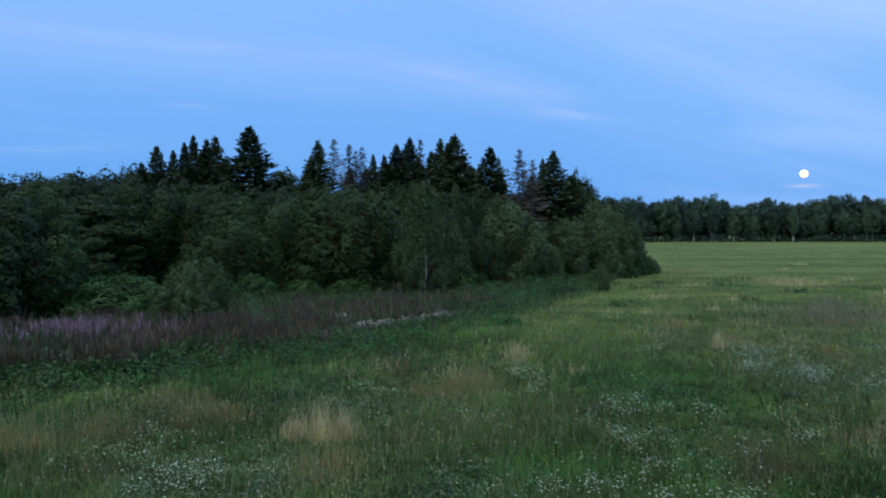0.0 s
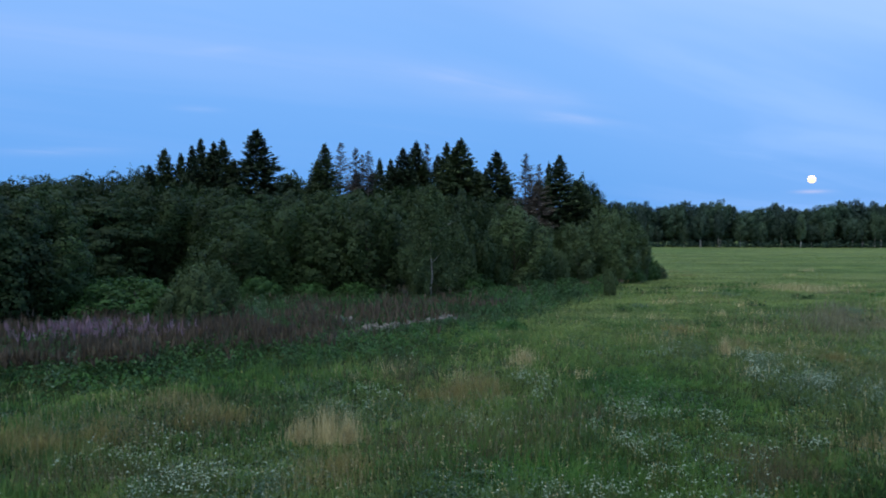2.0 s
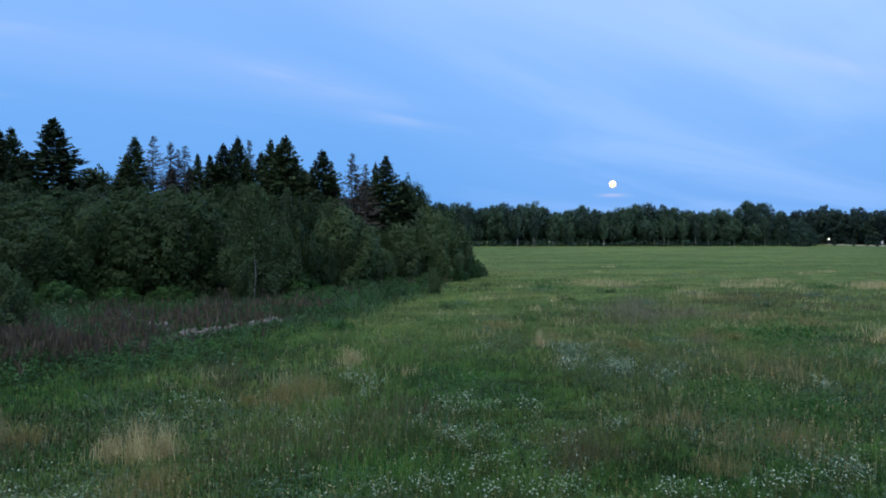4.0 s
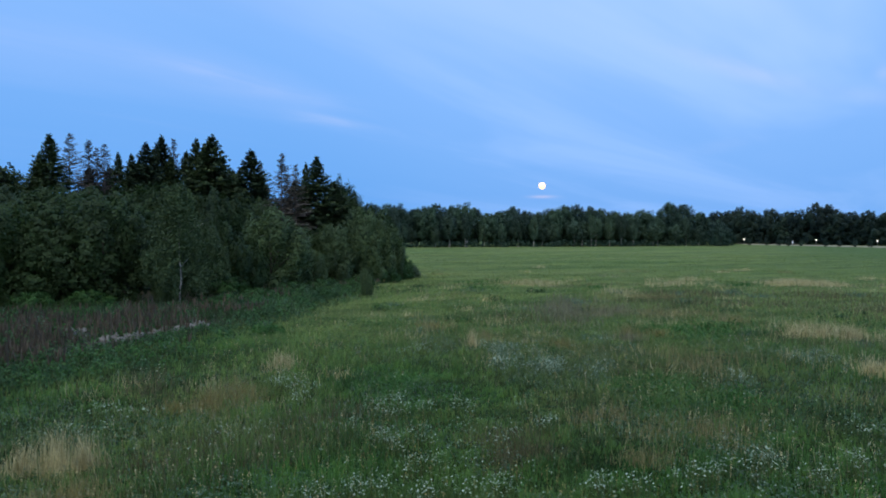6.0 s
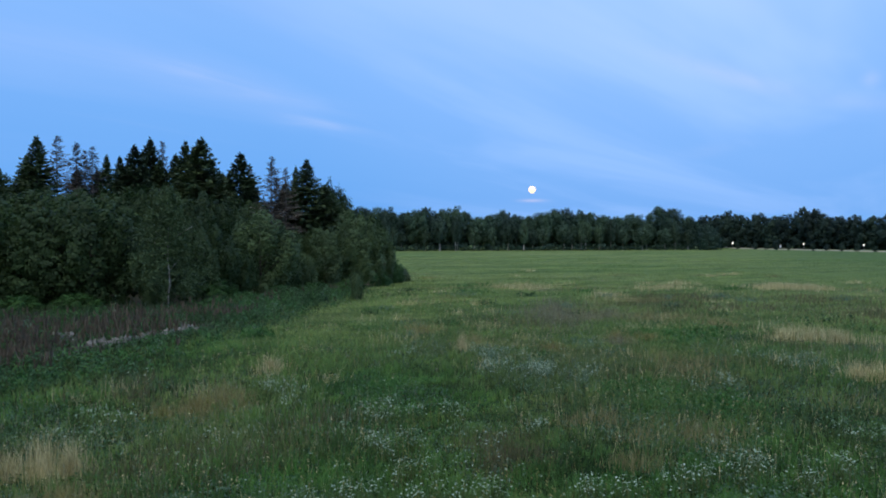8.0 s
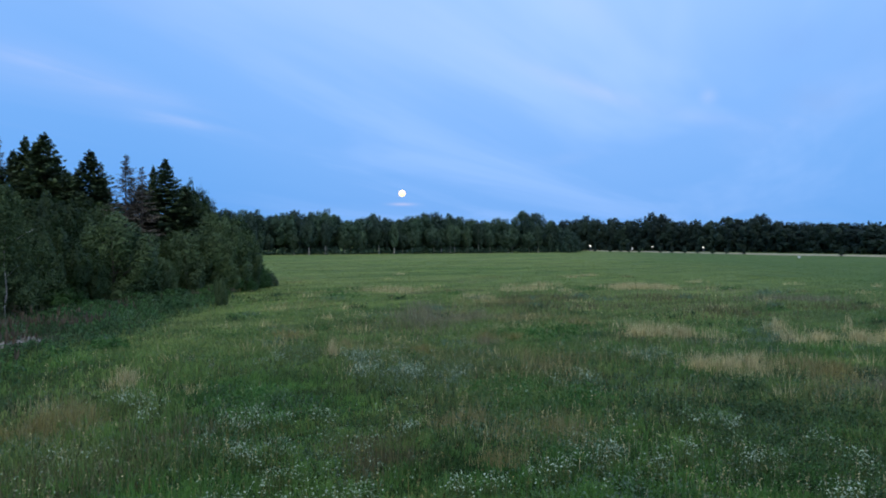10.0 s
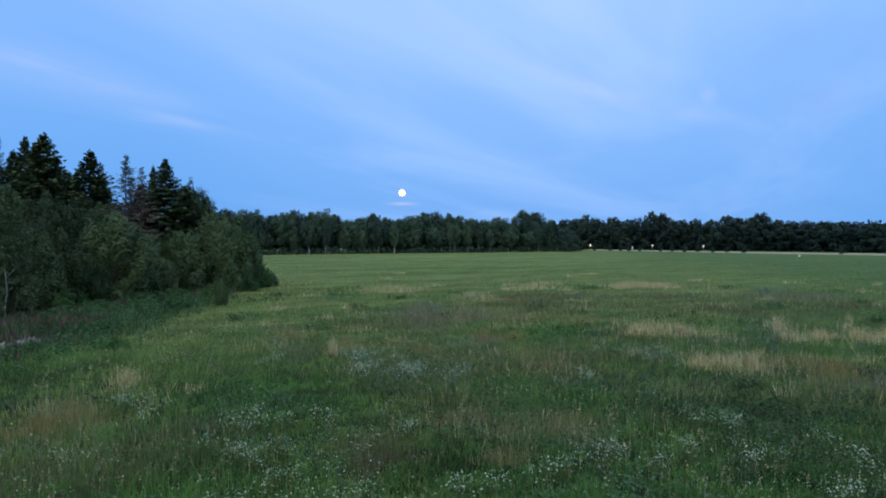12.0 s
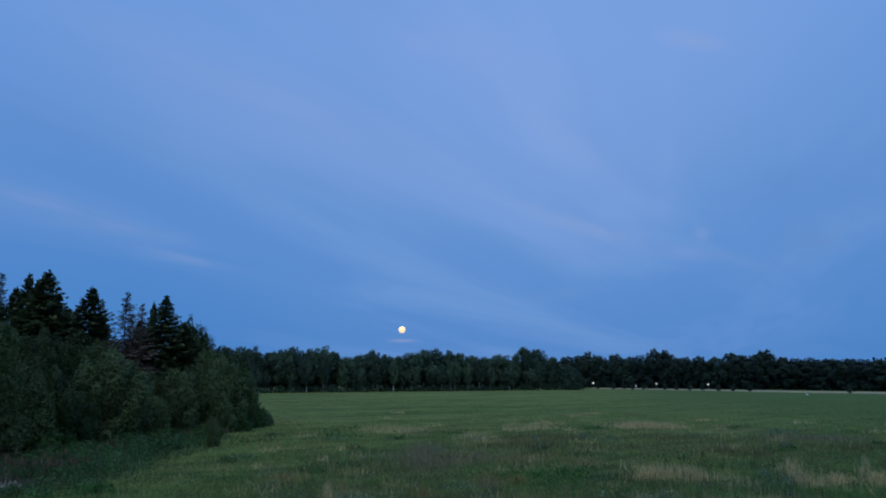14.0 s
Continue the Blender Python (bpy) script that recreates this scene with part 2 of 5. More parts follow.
def meadow_colour(t, bright=1.0, under=1.0):
    """Colour of the meadow by place: fresh green, olive, straw and rusty patches; beyond the rough part a mown, evener
    green. under: darkens the rough part, for shade between the blades.
    """
    g = t.nodes.new("ShaderNodeNewGeometry")
    s = t.nodes.new("ShaderNodeSeparateXYZ")
    t.links.new(g.outputs["Position"], s.inputs[0])
    k = bright
    green = ramp(t, place_noise(t, 0.35, 4), [(0.3, (0.048 * k, 0.122 * k, 0.028 * k)), (0.52, (0.076 * k, 0.178 * k, 0.038 * k)), (0.75, (0.106 * k, 0.214 * k, 0.050 * k))])
    straw = ramp(t, place_noise(t, 0.11, 4, 0.6, True, (0.8, 1.3, 1), (3.1, 1.7, 0)), [(0.43, (0, 0, 0)), (0.64, (0.68, 0.68, 0.68))])
    rough = mixc(t, straw, green, (0.168 * k, 0.195 * k, 0.074 * k))
    rust = ramp(t, place_noise(t, 0.16, 3, 0.5, True, (1, 1, 1), (9.1, 4.7, 0)), [(0.52, (0, 0, 0)), (0.70, (0.55, 0.55, 0.55))])
    rough = mixc(t, rust, rough, (0.140 * k, 0.130 * k, 0.066 * k))
    tuss = ramp(t, place_noise(t, 0.5, 5, 0.72), [(0.34, (0.42, 0.48, 0.50)), (0.5, (0.95, 0.95, 0.95)), (0.68, (1.62, 1.50, 1.32))])
    rough = mixc(t, 1.0, rough, tuss, "MULTIPLY")
    dun = ramp(t, place_noise(t, 0.09, 4, 0.65, True, (0.7, 1.5, 1), (6.3, 8.2, 0)), [(0.50, (0, 0, 0)), (0.66, (0.55, 0.55, 0.55))])
    rough = mixc(t, dun, rough, (0.082 * k, 0.088 * k, 0.045 * k))
    # lighter, yellower verge along the herbs
    off = t.nodes.new("ShaderNodeVectorMath")
    off.operation = "DOT_PRODUCT"
    t.links.new(g.outputs["Position"], off.inputs[0])
    off.inputs[1].default_value = (0.0891, -0.0454, 0)
    wob = t.nodes.new("ShaderNodeMath")
    wob.operation = "MULTIPLY_ADD"
    t.links.new(place_noise(t, 0.3, 3), wob.inputs[0])
    wob.inputs[1].default_value = 0.35
    t.links.new(off.outputs["Value"], wob.inputs[2])
    up_ = t.nodes.new("ShaderNodeMath")
    up_.operation = "ADD"
    t.links.new(wob.outputs[0], up_.inputs[0])
    up_.inputs[1].default_value = 0.675 + 0.1
    verge = ramp(t, up_.outputs[0], [(0.0, (0, 0, 0)), (0.06, (1, 1, 1)), (0.22, (0.8, 0.8, 0.8)), (0.50, (0, 0, 0))])
    rough = mixc(t, scaled(t, verge, 0.58), rough, (0.162 * k, 0.250 * k, 0.066 * k))
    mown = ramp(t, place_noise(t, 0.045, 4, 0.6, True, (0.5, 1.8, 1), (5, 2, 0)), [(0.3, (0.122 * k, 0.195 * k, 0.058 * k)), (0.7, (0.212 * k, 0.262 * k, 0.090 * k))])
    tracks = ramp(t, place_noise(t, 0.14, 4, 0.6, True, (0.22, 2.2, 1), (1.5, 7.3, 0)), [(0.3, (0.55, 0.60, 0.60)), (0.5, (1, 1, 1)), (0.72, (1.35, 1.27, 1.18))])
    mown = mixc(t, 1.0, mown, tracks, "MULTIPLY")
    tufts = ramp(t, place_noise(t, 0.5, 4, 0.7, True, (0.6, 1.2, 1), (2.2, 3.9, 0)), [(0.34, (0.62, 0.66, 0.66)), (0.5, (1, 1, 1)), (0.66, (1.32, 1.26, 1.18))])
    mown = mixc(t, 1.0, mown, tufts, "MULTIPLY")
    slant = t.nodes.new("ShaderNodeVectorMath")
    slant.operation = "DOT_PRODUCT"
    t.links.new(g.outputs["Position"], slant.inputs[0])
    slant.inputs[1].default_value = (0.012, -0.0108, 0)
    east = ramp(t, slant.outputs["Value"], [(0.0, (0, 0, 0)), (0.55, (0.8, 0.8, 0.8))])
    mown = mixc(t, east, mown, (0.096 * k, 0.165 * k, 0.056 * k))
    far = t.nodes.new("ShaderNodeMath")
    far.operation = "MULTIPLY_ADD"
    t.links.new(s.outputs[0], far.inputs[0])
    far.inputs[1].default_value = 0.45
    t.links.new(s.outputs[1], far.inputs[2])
    # Blends in well before the mown part, a brightening put into the colour.
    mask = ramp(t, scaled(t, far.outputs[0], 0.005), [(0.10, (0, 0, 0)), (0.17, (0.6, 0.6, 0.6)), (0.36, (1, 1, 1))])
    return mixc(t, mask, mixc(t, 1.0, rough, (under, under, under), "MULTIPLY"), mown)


def scaled(t, socket, k):
    n = t.nodes.new("ShaderNodeMath")
    n.operation = "MULTIPLY"
    t.links.new(socket, n.inputs[0])
    n.inputs[1].default_value = k
    return n.outputs[0]


def mat_ground():
    m, t, p = mat_base("meadow_ground", 0.95, 0.05)
    # Shade in the gaps of the grass is put into the ground's colour.
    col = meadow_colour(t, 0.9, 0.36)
    fine = place_noise(t, 6.0, 6, 0.7)
    col = mixc(t, 1.0, col, ramp(t, fine, [(0.3, (0.5, 0.5, 0.5)), (0.7, (1.25, 1.25, 1.25))]), "MULTIPLY")
    t.links.new(col, p.inputs["Base Color"])
    bump(t, p, place_noise(t, 2.5, 6, 0.7), 1.0, 0.25)
    return m


def mat_blades():
    m, t, p = mat_base("meadow_blades", 0.6, 0.25)
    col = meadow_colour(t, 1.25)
    g = t.nodes.new("ShaderNodeNewGeometry")
    col = mixc(t, 1.0, col, ramp(t, g.outputs["Random Per Island"], [(0.0, (0.82, 0.85, 0.84)), (0.6, (1.0, 1.0, 1.0)), (1.0, (1.22, 1.15, 1.1))]), "MULTIPLY")
    t.links.new(col, p.inputs["Base Color"])
    tr = t.nodes.new("ShaderNodeBsdfTranslucent")
    t.links.new(col, tr.inputs[0])
    mx = t.nodes.new("ShaderNodeMixShader")
    mx.inputs[0].default_value = 0.3
    t.links.new(p.outputs[0], mx.inputs[1])
    t.links.new(tr.outputs[0], mx.inputs[2])
    t.links.new(mx.outputs[0], t.nodes["Material Output"].inputs[0])
    return m


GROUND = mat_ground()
BLADES = mat_blades()
WILLOW = leafy("willow_leaves", (0.013, 0.031, 0.009), (0.024, 0.051, 0.014), (0.044, 0.084, 0.022), even=0.7, clump=0.55, vary=0.7)
GREY_WILLOW = leafy("grey_willow_leaves", (0.030, 0.054, 0.023), (0.052, 0.092, 0.037), (0.086, 0.136, 0.056), even=0.7, clump=0.55, vary=0.7)
ALDER = leafy("alder_leaves", (0.010, 0.026, 0.008), (0.019, 0.043, 0.013), (0.036, 0.069, 0.021), even=0.7, clump=0.55, vary=0.7)
BIRCH_LEAF = leafy("birch_leaves", (0.028, 0.054, 0.024), (0.048, 0.086, 0.038), (0.074, 0.120, 0.054), even=0.7, clump=0.55)
MOUND = leafy("low_shrub_leaves", (0.018, 0.056, 0.015), (0.030, 0.085, 0.022), (0.050, 0.120, 0.034), even=0.4, clump=0.9)
NEEDLE = leafy("spruce_needles", (0.024, 0.041, 0.022), (0.041, 0.075, 0.034), (0.085, 0.129, 0.056), 0.1)
DEAD_TWIG = leafy("dead_spruce_twigs", (0.064, 0.057, 0.053), (0.102, 0.093, 0.086), (0.155, 0.141, 0.130), 0.05)
# Far leaves: bluish aerial haze is mixed into their colour.
HAZY_FAR_LEAF = leafy("hazy_far_wood_leaves", (0.026, 0.060, 0.042), (0.034, 0.072, 0.047), (0.050, 0.092, 0.060), even=0.5, clump=0.22)
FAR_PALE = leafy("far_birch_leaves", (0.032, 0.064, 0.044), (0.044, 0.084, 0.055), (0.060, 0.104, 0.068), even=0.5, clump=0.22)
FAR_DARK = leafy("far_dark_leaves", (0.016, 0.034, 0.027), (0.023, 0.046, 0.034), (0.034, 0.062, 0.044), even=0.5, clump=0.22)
HERB = leafy("herb_leaves", (0.030, 0.082, 0.030), (0.056, 0.132, 0.050), (0.098, 0.190, 0.080), 0.3, vary=0.3, even=0.4, clump=0.8)
DOCK = leafy("dock_leaves", (0.020, 0.050, 0.015), (0.034, 0.078, 0.024), (0.062, 0.120, 0.040), 0.2, vary=0.3, even=0.4, clump=0.8)
CLOVER = leafy("clover_leaves", (0.032, 0.094, 0.025), (0.054, 0.150, 0.034), (0.090, 0.206, 0.051), 0.3, vary=0.3, even=0.4, clump=0.8)
YARROW = leafy("yarrow_leaves", (0.066, 0.118, 0.075), (0.112, 0.186, 0.122), (0.185, 0.272, 0.180), 0.25, vary=0.3, even=0.4, clump=0.8)
OLIVE = leafy("olive_blades", (0.090, 0.086, 0.042), (0.145, 0.138, 0.066), (0.215, 0.200, 0.100), 0.25, vary=0.3)
STRAW = leafy("straw_blades", (0.31, 0.262, 0.120), (0.52, 0.45, 0.222), (0.74, 0.65, 0.37), 0.25, vary=0.3)
TAN = leafy("tan_blades", (0.185, 0.160, 0.066), (0.30, 0.262, 0.112), (0.44, 0.385, 0.18), 0.25, vary=0.3)
RUSTY = leafy("rusty_blades", (0.161, 0.138, 0.053), (0.263, 0.231, 0.083), (0.395, 0.352, 0.126), 0.25, vary=0.3)
MAUVE = leafy("mauve_grass_heads", (0.145, 0.144, 0.087), (0.232, 0.231, 0.139), (0.347, 0.340, 0.208), 0.2, vary=0.3)
PINK = leafy("fireweed_petals", (0.160, 0.108, 0.138), (0.240, 0.166, 0.210), (0.340, 0.240, 0.300), 0.3, vary=0.3)
FADED = leafy("faded_fireweed_heads", (0.060, 0.049, 0.036), (0.098, 0.080, 0.057), (0.148, 0.122, 0.090), 0.2, vary=0.3, clump=0.35)
WHITE = leafy("white_petals", (0.31, 0.40, 0.26), (0.41, 0.52, 0.35), (0.50, 0.61, 0.45), 0.2, vary=0.3)
STEM = leafy("herb_stems", (0.043, 0.076, 0.024), (0.068, 0.102, 0.036), (0.102, 0.128, 0.048), 0.1)
BARK = bark("willow_bark", (0.05, 0.045, 0.038), (0.11, 0.095, 0.08))
SPRUCE_BARK = bark("spruce_bark", (0.06, 0.045, 0.035), (0.12, 0.095, 0.078))
DEAD_BARK = bark("dead_spruce_bark", (0.10, 0.083, 0.072), (0.20, 0.172, 0.15))
BIRCH_BARK = bark("birch_bark", (0.06, 0.055, 0.05), (0.62, 0.60, 0.55), 6.0)


def mat_plain(name, a, b, scale, rough, bumps=0.3, dist=0.01):
    m, t, p = mat_base(name, rough, 0.3)
    n = place_noise(t, scale, 5, 0.6, False)
    t.links.new(ramp(t, n, [(0.3, a), (0.7, b)]), p.inputs["Base Color"])
    bump(t, p, n, bumps, dist)
    return m


LITTER = mat_plain("leaf_litter", (0.020, 0.022, 0.012), (0.045, 0.042, 0.024), 1.5, 0.95, 0.8, 0.05)
RUBBLE = mat_plain("pale_rubble", (0.12, 0.115, 0.105), (0.24, 0.23, 0.21), 3.0, 0.9, 0.6, 0.03)
ROAD = mat_plain("pale_gravel_road", (0.24, 0.21, 0.13), (0.34, 0.30, 0.20), 0.4, 0.9)
PAINT = mat_plain("white_sign_paint", (0.72, 0.72, 0.70), (0.82, 0.82, 0.80), 4.0, 0.5, 0.05)
STEEL = mat_plain("galvanised_steel", (0.28, 0.29, 0.30), (0.40, 0.41, 0.42), 8.0, 0.45, 0.05)


def mat_lit(name, colour, strength):
    m, t, p = mat_base(name, 0.5)
    p.inputs["Base Color"].default_value = (*colour, 1)
    p.inputs["Emission Color"].default_value = (*colour, 1)
    p.inputs["Emission Strength"].default_value = strength
    return m


MOONLIGHT = mat_lit("moon_face", (1.0, 0.66, 0.34), 2.0)
LAMPLIGHT = mat_lit("lit_lamp_glass", (1.0, 0.90, 0.74), 1.0)

# ---- mesh tools ----
rng = np.random.default_rng(11)


def mesh_of(name, v, f, mat):
    """A mesh from arrays: v (n, 3), f (m, k)."""
    v, f = np.asarray(v, np.float32), np.asarray(f, np.int32)
    me = bpy.data.meshes.new(name)
    me.vertices.add(len(v))
    me.vertices.foreach_set("co", v.ravel())
    me.loops.add(f.size)
    me.loops.foreach_set("vertex_index", f.ravel())
    me.polygons.add(len(f))
    me.polygons.foreach_set("loop_start", np.arange(len(f), dtype=np.int32) * f.shape[1])
    me.update(calc_edges=True)
    me.materials.append(mat)
    return me


def part(name, me, parent=None, label="", at=None):
    ob = new(name, me)
    if parent:
        ob.parent = parent
    if at:
        ob.location = at
    return tagged(ob, label) if label else ob


def smooth(me):
    me.polygons.foreach_set("use_smooth", np.ones(len(me.polygons), bool))
    return me


def join(pieces):
    """Several (v, f) with equal face size into one."""
    vs, fs, n = [], [], 0
    for v, f in pieces:
        v = np.asarray(v, float)
        vs.append(v)
        fs.append(np.asarray(f, int) + n)
        n += len(v)
    return np.concatenate(vs), np.concatenate(fs)


def tube(pts, radii, sides=6):
    """A closed, tapering tube along points, as quads."""
    pts = [Vector(p) for p in pts]
    v, f = [], []
    for i, (p, r) in enumerate(zip(pts, radii)):
        d = (pts[min(i + 1, len(pts) - 1)] - pts[max(i - 1, 0)]).normalized()
        a = d.orthogonal().normalized()
        b = d.cross(a)
        for k in range(sides):
            w = 2 * math.pi * k / sides
            v.append(p + (a * math.cos(w) + b * math.sin(w)) * r)
    for i in range(len(pts) - 1):
        for k in range(sides):
            q = (k + 1) % sides
            f.append((i * sides + k, i * sides + q, (i + 1) * sides + q, (i + 1) * sides + k))
    return [tuple(p) for p in v], f


def unit(a):
    return a / np.maximum(np.linalg.norm(a, axis=1, keepdims=True), 1e-9)


def leaf_quads(c, n, size, long=1.5):
    """Diamond leaves at centres c with normals n."""
    k = len(c)
    r = rng.normal(size=(k, 3))
    u = unit(np.cross(n, r))
    w = np.cross(n, u)
    s = (size * rng.uniform(0.6, 1.35, k))[:, None]
    v = np.stack([c - u * s * long / 2, c + w * s / 2, c + u * s * long / 2, c - w * s / 2], 1).reshape(-1, 3)
    return v, np.arange(4 * k).reshape(-1, 4)


def blade_tris(p, h, w, lean, curl=0.5):
    """Blades of grass: a bent, tapering strip of three triangles each."""
    k = len(p)
    a = rng.uniform(0, 2 * math.pi, k)
    d = np.stack([np.cos(a), np.sin(a), np.zeros(k)], 1)
    b = rng.uniform(0, 2 * math.pi, k)
    s = np.stack([np.cos(b), np.sin(b), np.zeros(k)], 1) * (w / 2)[:, None]
    upv = np.array([0, 0, 1.0])
    mid = p + upv * (h * 0.55)[:, None] + d * (h * lean * curl * 0.5)[:, None]
    tip = p + upv * (h * np.sqrt(np.maximum(1 - lean ** 2 * 0.5, 0.2)))[:, None] + d * (h * lean)[:, None]
    v = np.stack([p - s, p + s, mid - s * 0.75, mid + s * 0.75, tip], 1).reshape(-1, 3)
    o = (np.arange(k) * 5)[:, None]
    f = np.concatenate([o + [0, 1, 3], o + [0, 3, 2], o + [2, 3, 4]])
    return v, f


def blade_one(p, h, w, lean):
    """Blades farther off: one triangle each."""
    k = len(p)
    a = rng.uniform(0, 2 * math.pi, k)
    d = np.stack([np.cos(a), np.sin(a), np.zeros(k)], 1)
    b = rng.uniform(0, 2 * math.pi, k)
    s = np.stack([np.cos(b), np.sin(b), np.zeros(k)], 1) * (w / 2)[:, None]
    tip = p + d * (h * lean)[:, None] + np.array([0, 0, 1.0]) * h[:, None]
    return np.stack([p - s, p + s, tip], 1).reshape(-1, 3), np.arange(3 * k).reshape(-1, 3)


# ---- plan of the place ----
HERB_EDGE = [(-60, 2), (-25, 9.5), (-10.5, 15.8), (-7.8, 16.9), (-4.9, 18.3), (-2.7, 20.2), (-0.5, 23.2), (2.2, 27.9), (5.6, 35), (8.3, 40.8), (10.2, 45), (11.6, 50.5), (14.2, 56), (18.6, 63), (20.5, 67.5), (22.5, 300)]
FIREWEED_EDGE = [(-60, 7), (-30, 13.5), (-12.2, 18.4), (-8.3, 20.0), (-6.4, 22.5), (-3.4, 25.6), (0.3, 29.2), (5.5, 40), (22, 300)]
COPSE_EDGE = [(-60, 15), (-40, 22), (-20, 30), (-17.7, 33.2), (-14.8, 38.7), (-11.2, 42.1), (-6.7, 44.2), (-1.2, 44.3), (4, 51.4), (8.7, 54.4), (13.4, 57.7), (18.4, 65.5), (21, 69), (22, 300)]


def edge(line, x):
    return np.interp(x, [p[0] for p in line], [p[1] for p in line])


def ragged(x):
    """How far the herbs run out into the meadow or fall back, along their edge."""
    return 0.9 * np.sin(x * 0.9 + 0.4) + 0.7 * np.sin(x * 2.3 + 1.9) + 0.5 * np.sin(x * 4.1)


def lie(x, y):
    """Height of the ground: almost level, softly uneven."""
    r = np.hypot(x, y)
    a = 0.07 * np.sin(x * 0.23 + 1.1) * np.cos(y * 0.19 + 0.4) + 0.035 * np.sin(x * 0.61 - y * 0.47)
    return a * np.clip((r - 2) / 8, 0, 1) * np.clip((400 - r) / 200, 0, 1)


def off_stones(x, y):
    """Not on the row of stones and the trodden strip before it."""
    line = 28.4 + (x + 3.5) * 1.07
    return ~((x > -4.9) & (x < 1.0) & (y > line - 0.8) & (y < line + 0.5)) & (np.hypot(x + 4.5, y - 29.8) > 0.7)


def stone_cap(x, y):
    """Tallest the herbs grow, shorter where the ground was cleared before the stones."""
    line = 28.4 + (x + 3.5) * 1.07
    return np.where((x > -5.2) & (x < 0.6) & (y < line) & (y > line - 8), 0.16 + 0.115 * (line - y), 9.0)


def ground_points(x, y):
    return np.stack([x, y, lie(x, y)], 1)


def ground_sheet():
    rings = np.concatenate([[0.6], np.arange(2, 60, 1.2), np.geomspace(62, 4200, 60)])
    n = 220
    a = np.linspace(0, 2 * math.pi, n, endpoint=False)
    x, y = np.outer(rings, np.sin(a)).ravel(), np.outer(rings, np.cos(a)).ravel()
    v = np.concatenate([ground_points(x, y), [[0, 0, 0]]])
    i, k = np.meshgrid(np.arange(len(rings) - 1), np.arange(n), indexing="ij")
    q = (k + 1) % n
    f = np.stack([i * n + k, (i + 1) * n + k, (i + 1) * n + q, i * n + q], -1).reshape(-1, 4)
    c = len(v) - 1
    k = np.arange(n)
    fan = np.stack([k, (k + 1) % n, np.full(n, c), np.full(n, c)], 1)[:, :3]
    me = bpy.data.meshes.new("ground")
    me.from_pydata(v.tolist(), [], f[:, ::-1].tolist() + fan.tolist())
    me.update()
    bm = bmesh.new()
    bm.from_mesh(me)
    bmesh.ops.recalc_face_normals(bm, faces=bm.faces)
    if sum(fc.normal.z for fc in bm.faces) < 0:
        bmesh.ops.reverse_faces(bm, faces=bm.faces)
    bm.to_mesh(me)
    bm.free()
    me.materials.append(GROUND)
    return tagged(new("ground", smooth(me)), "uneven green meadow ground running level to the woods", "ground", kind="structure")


ground_sheet()


def copse_floor():
    xs = np.arange(-58, 22.1, 1.0)
    n = 24
    v = []
    for x in xs:
        lo, hi = max(float(edge(FIREWEED_EDGE, x)), float(edge(HERB_EDGE, x)) + 5.0) + 1.5, 100.0 if x < 14 else 100.0 - (x - 14) * 4
        for i in range(n):
            y = lo + (hi - lo) * (i / (n - 1)) ** 1.5
            v.append((x, y, float(lie(np.array(x), np.array(y))) + 0.02))
    f = [(i * n + k, (i + 1) * n + k, (i + 1) * n + k + 1, i * n + k + 1) for i in range(len(xs) - 1) for k in range(n - 1)]
    return tagged(new("copse_floor", smooth(mesh_of("copse_floor", v, f, LITTER))), "dark leaf litter and soil under the copse", "ground", kind="structure")


copse_floor()

# ---- the moon ----
bm = bmesh.new()
bmesh.ops.create_uvsphere(bm, u_segments=48, v_segments=24, radius=12.0)
me = bpy.data.meshes.new("moon")
bm.to_mesh(me)
bm.free()
me.materials.append(MOONLIGHT)
moon = tagged(new("moon", smooth(me)), "bright full moon low over the far wood", "moon")
moon.location = MOON + Vector((0, 0, EYE))


# ---- trees ----
def trunk_mesh(name, height, radius, mat, limbs=6, spread=0.3, bare=0.25, lean=0.03, top=0.95):
    n = 9
    sway = rng.normal(0, lean * height / n, (n, 2)).cumsum(0)
    pts = [(0, 0, -0.15)] + [(sway[i][0], sway[i][1], height * top * (i + 1) / n) for i in range(n)]
    rad = [radius * 1.35] + [radius * (1 - 0.92 * (i + 1) / n) + 0.006 for i in range(n)]
    pieces = [tube(pts, rad, 7)]
    for j in range(limbs):
        h = rng.uniform(bare, 0.8)
        i = min(int(h * n), n - 1)
        a = rng.uniform(0, 2 * math.pi)
        L = height * spread * (1.1 - h) * rng.uniform(0.7, 1.3)
        s = Vector(pts[i])
        d = Vector((math.cos(a), math.sin(a), 0))
        e = [s, s + d * L * 0.5 + Vector((0, 0, L * 0.45)), s + d * L + Vector((0, 0, L * 0.8))]
        pieces.append(tube(e, [radius * 0.45 * (1 - h * 0.5), radius * 0.28 * (1 - h * 0.5), 0.008], 5))
    v, f = join(pieces)
    return smooth(mesh_of(name, v, f, mat))


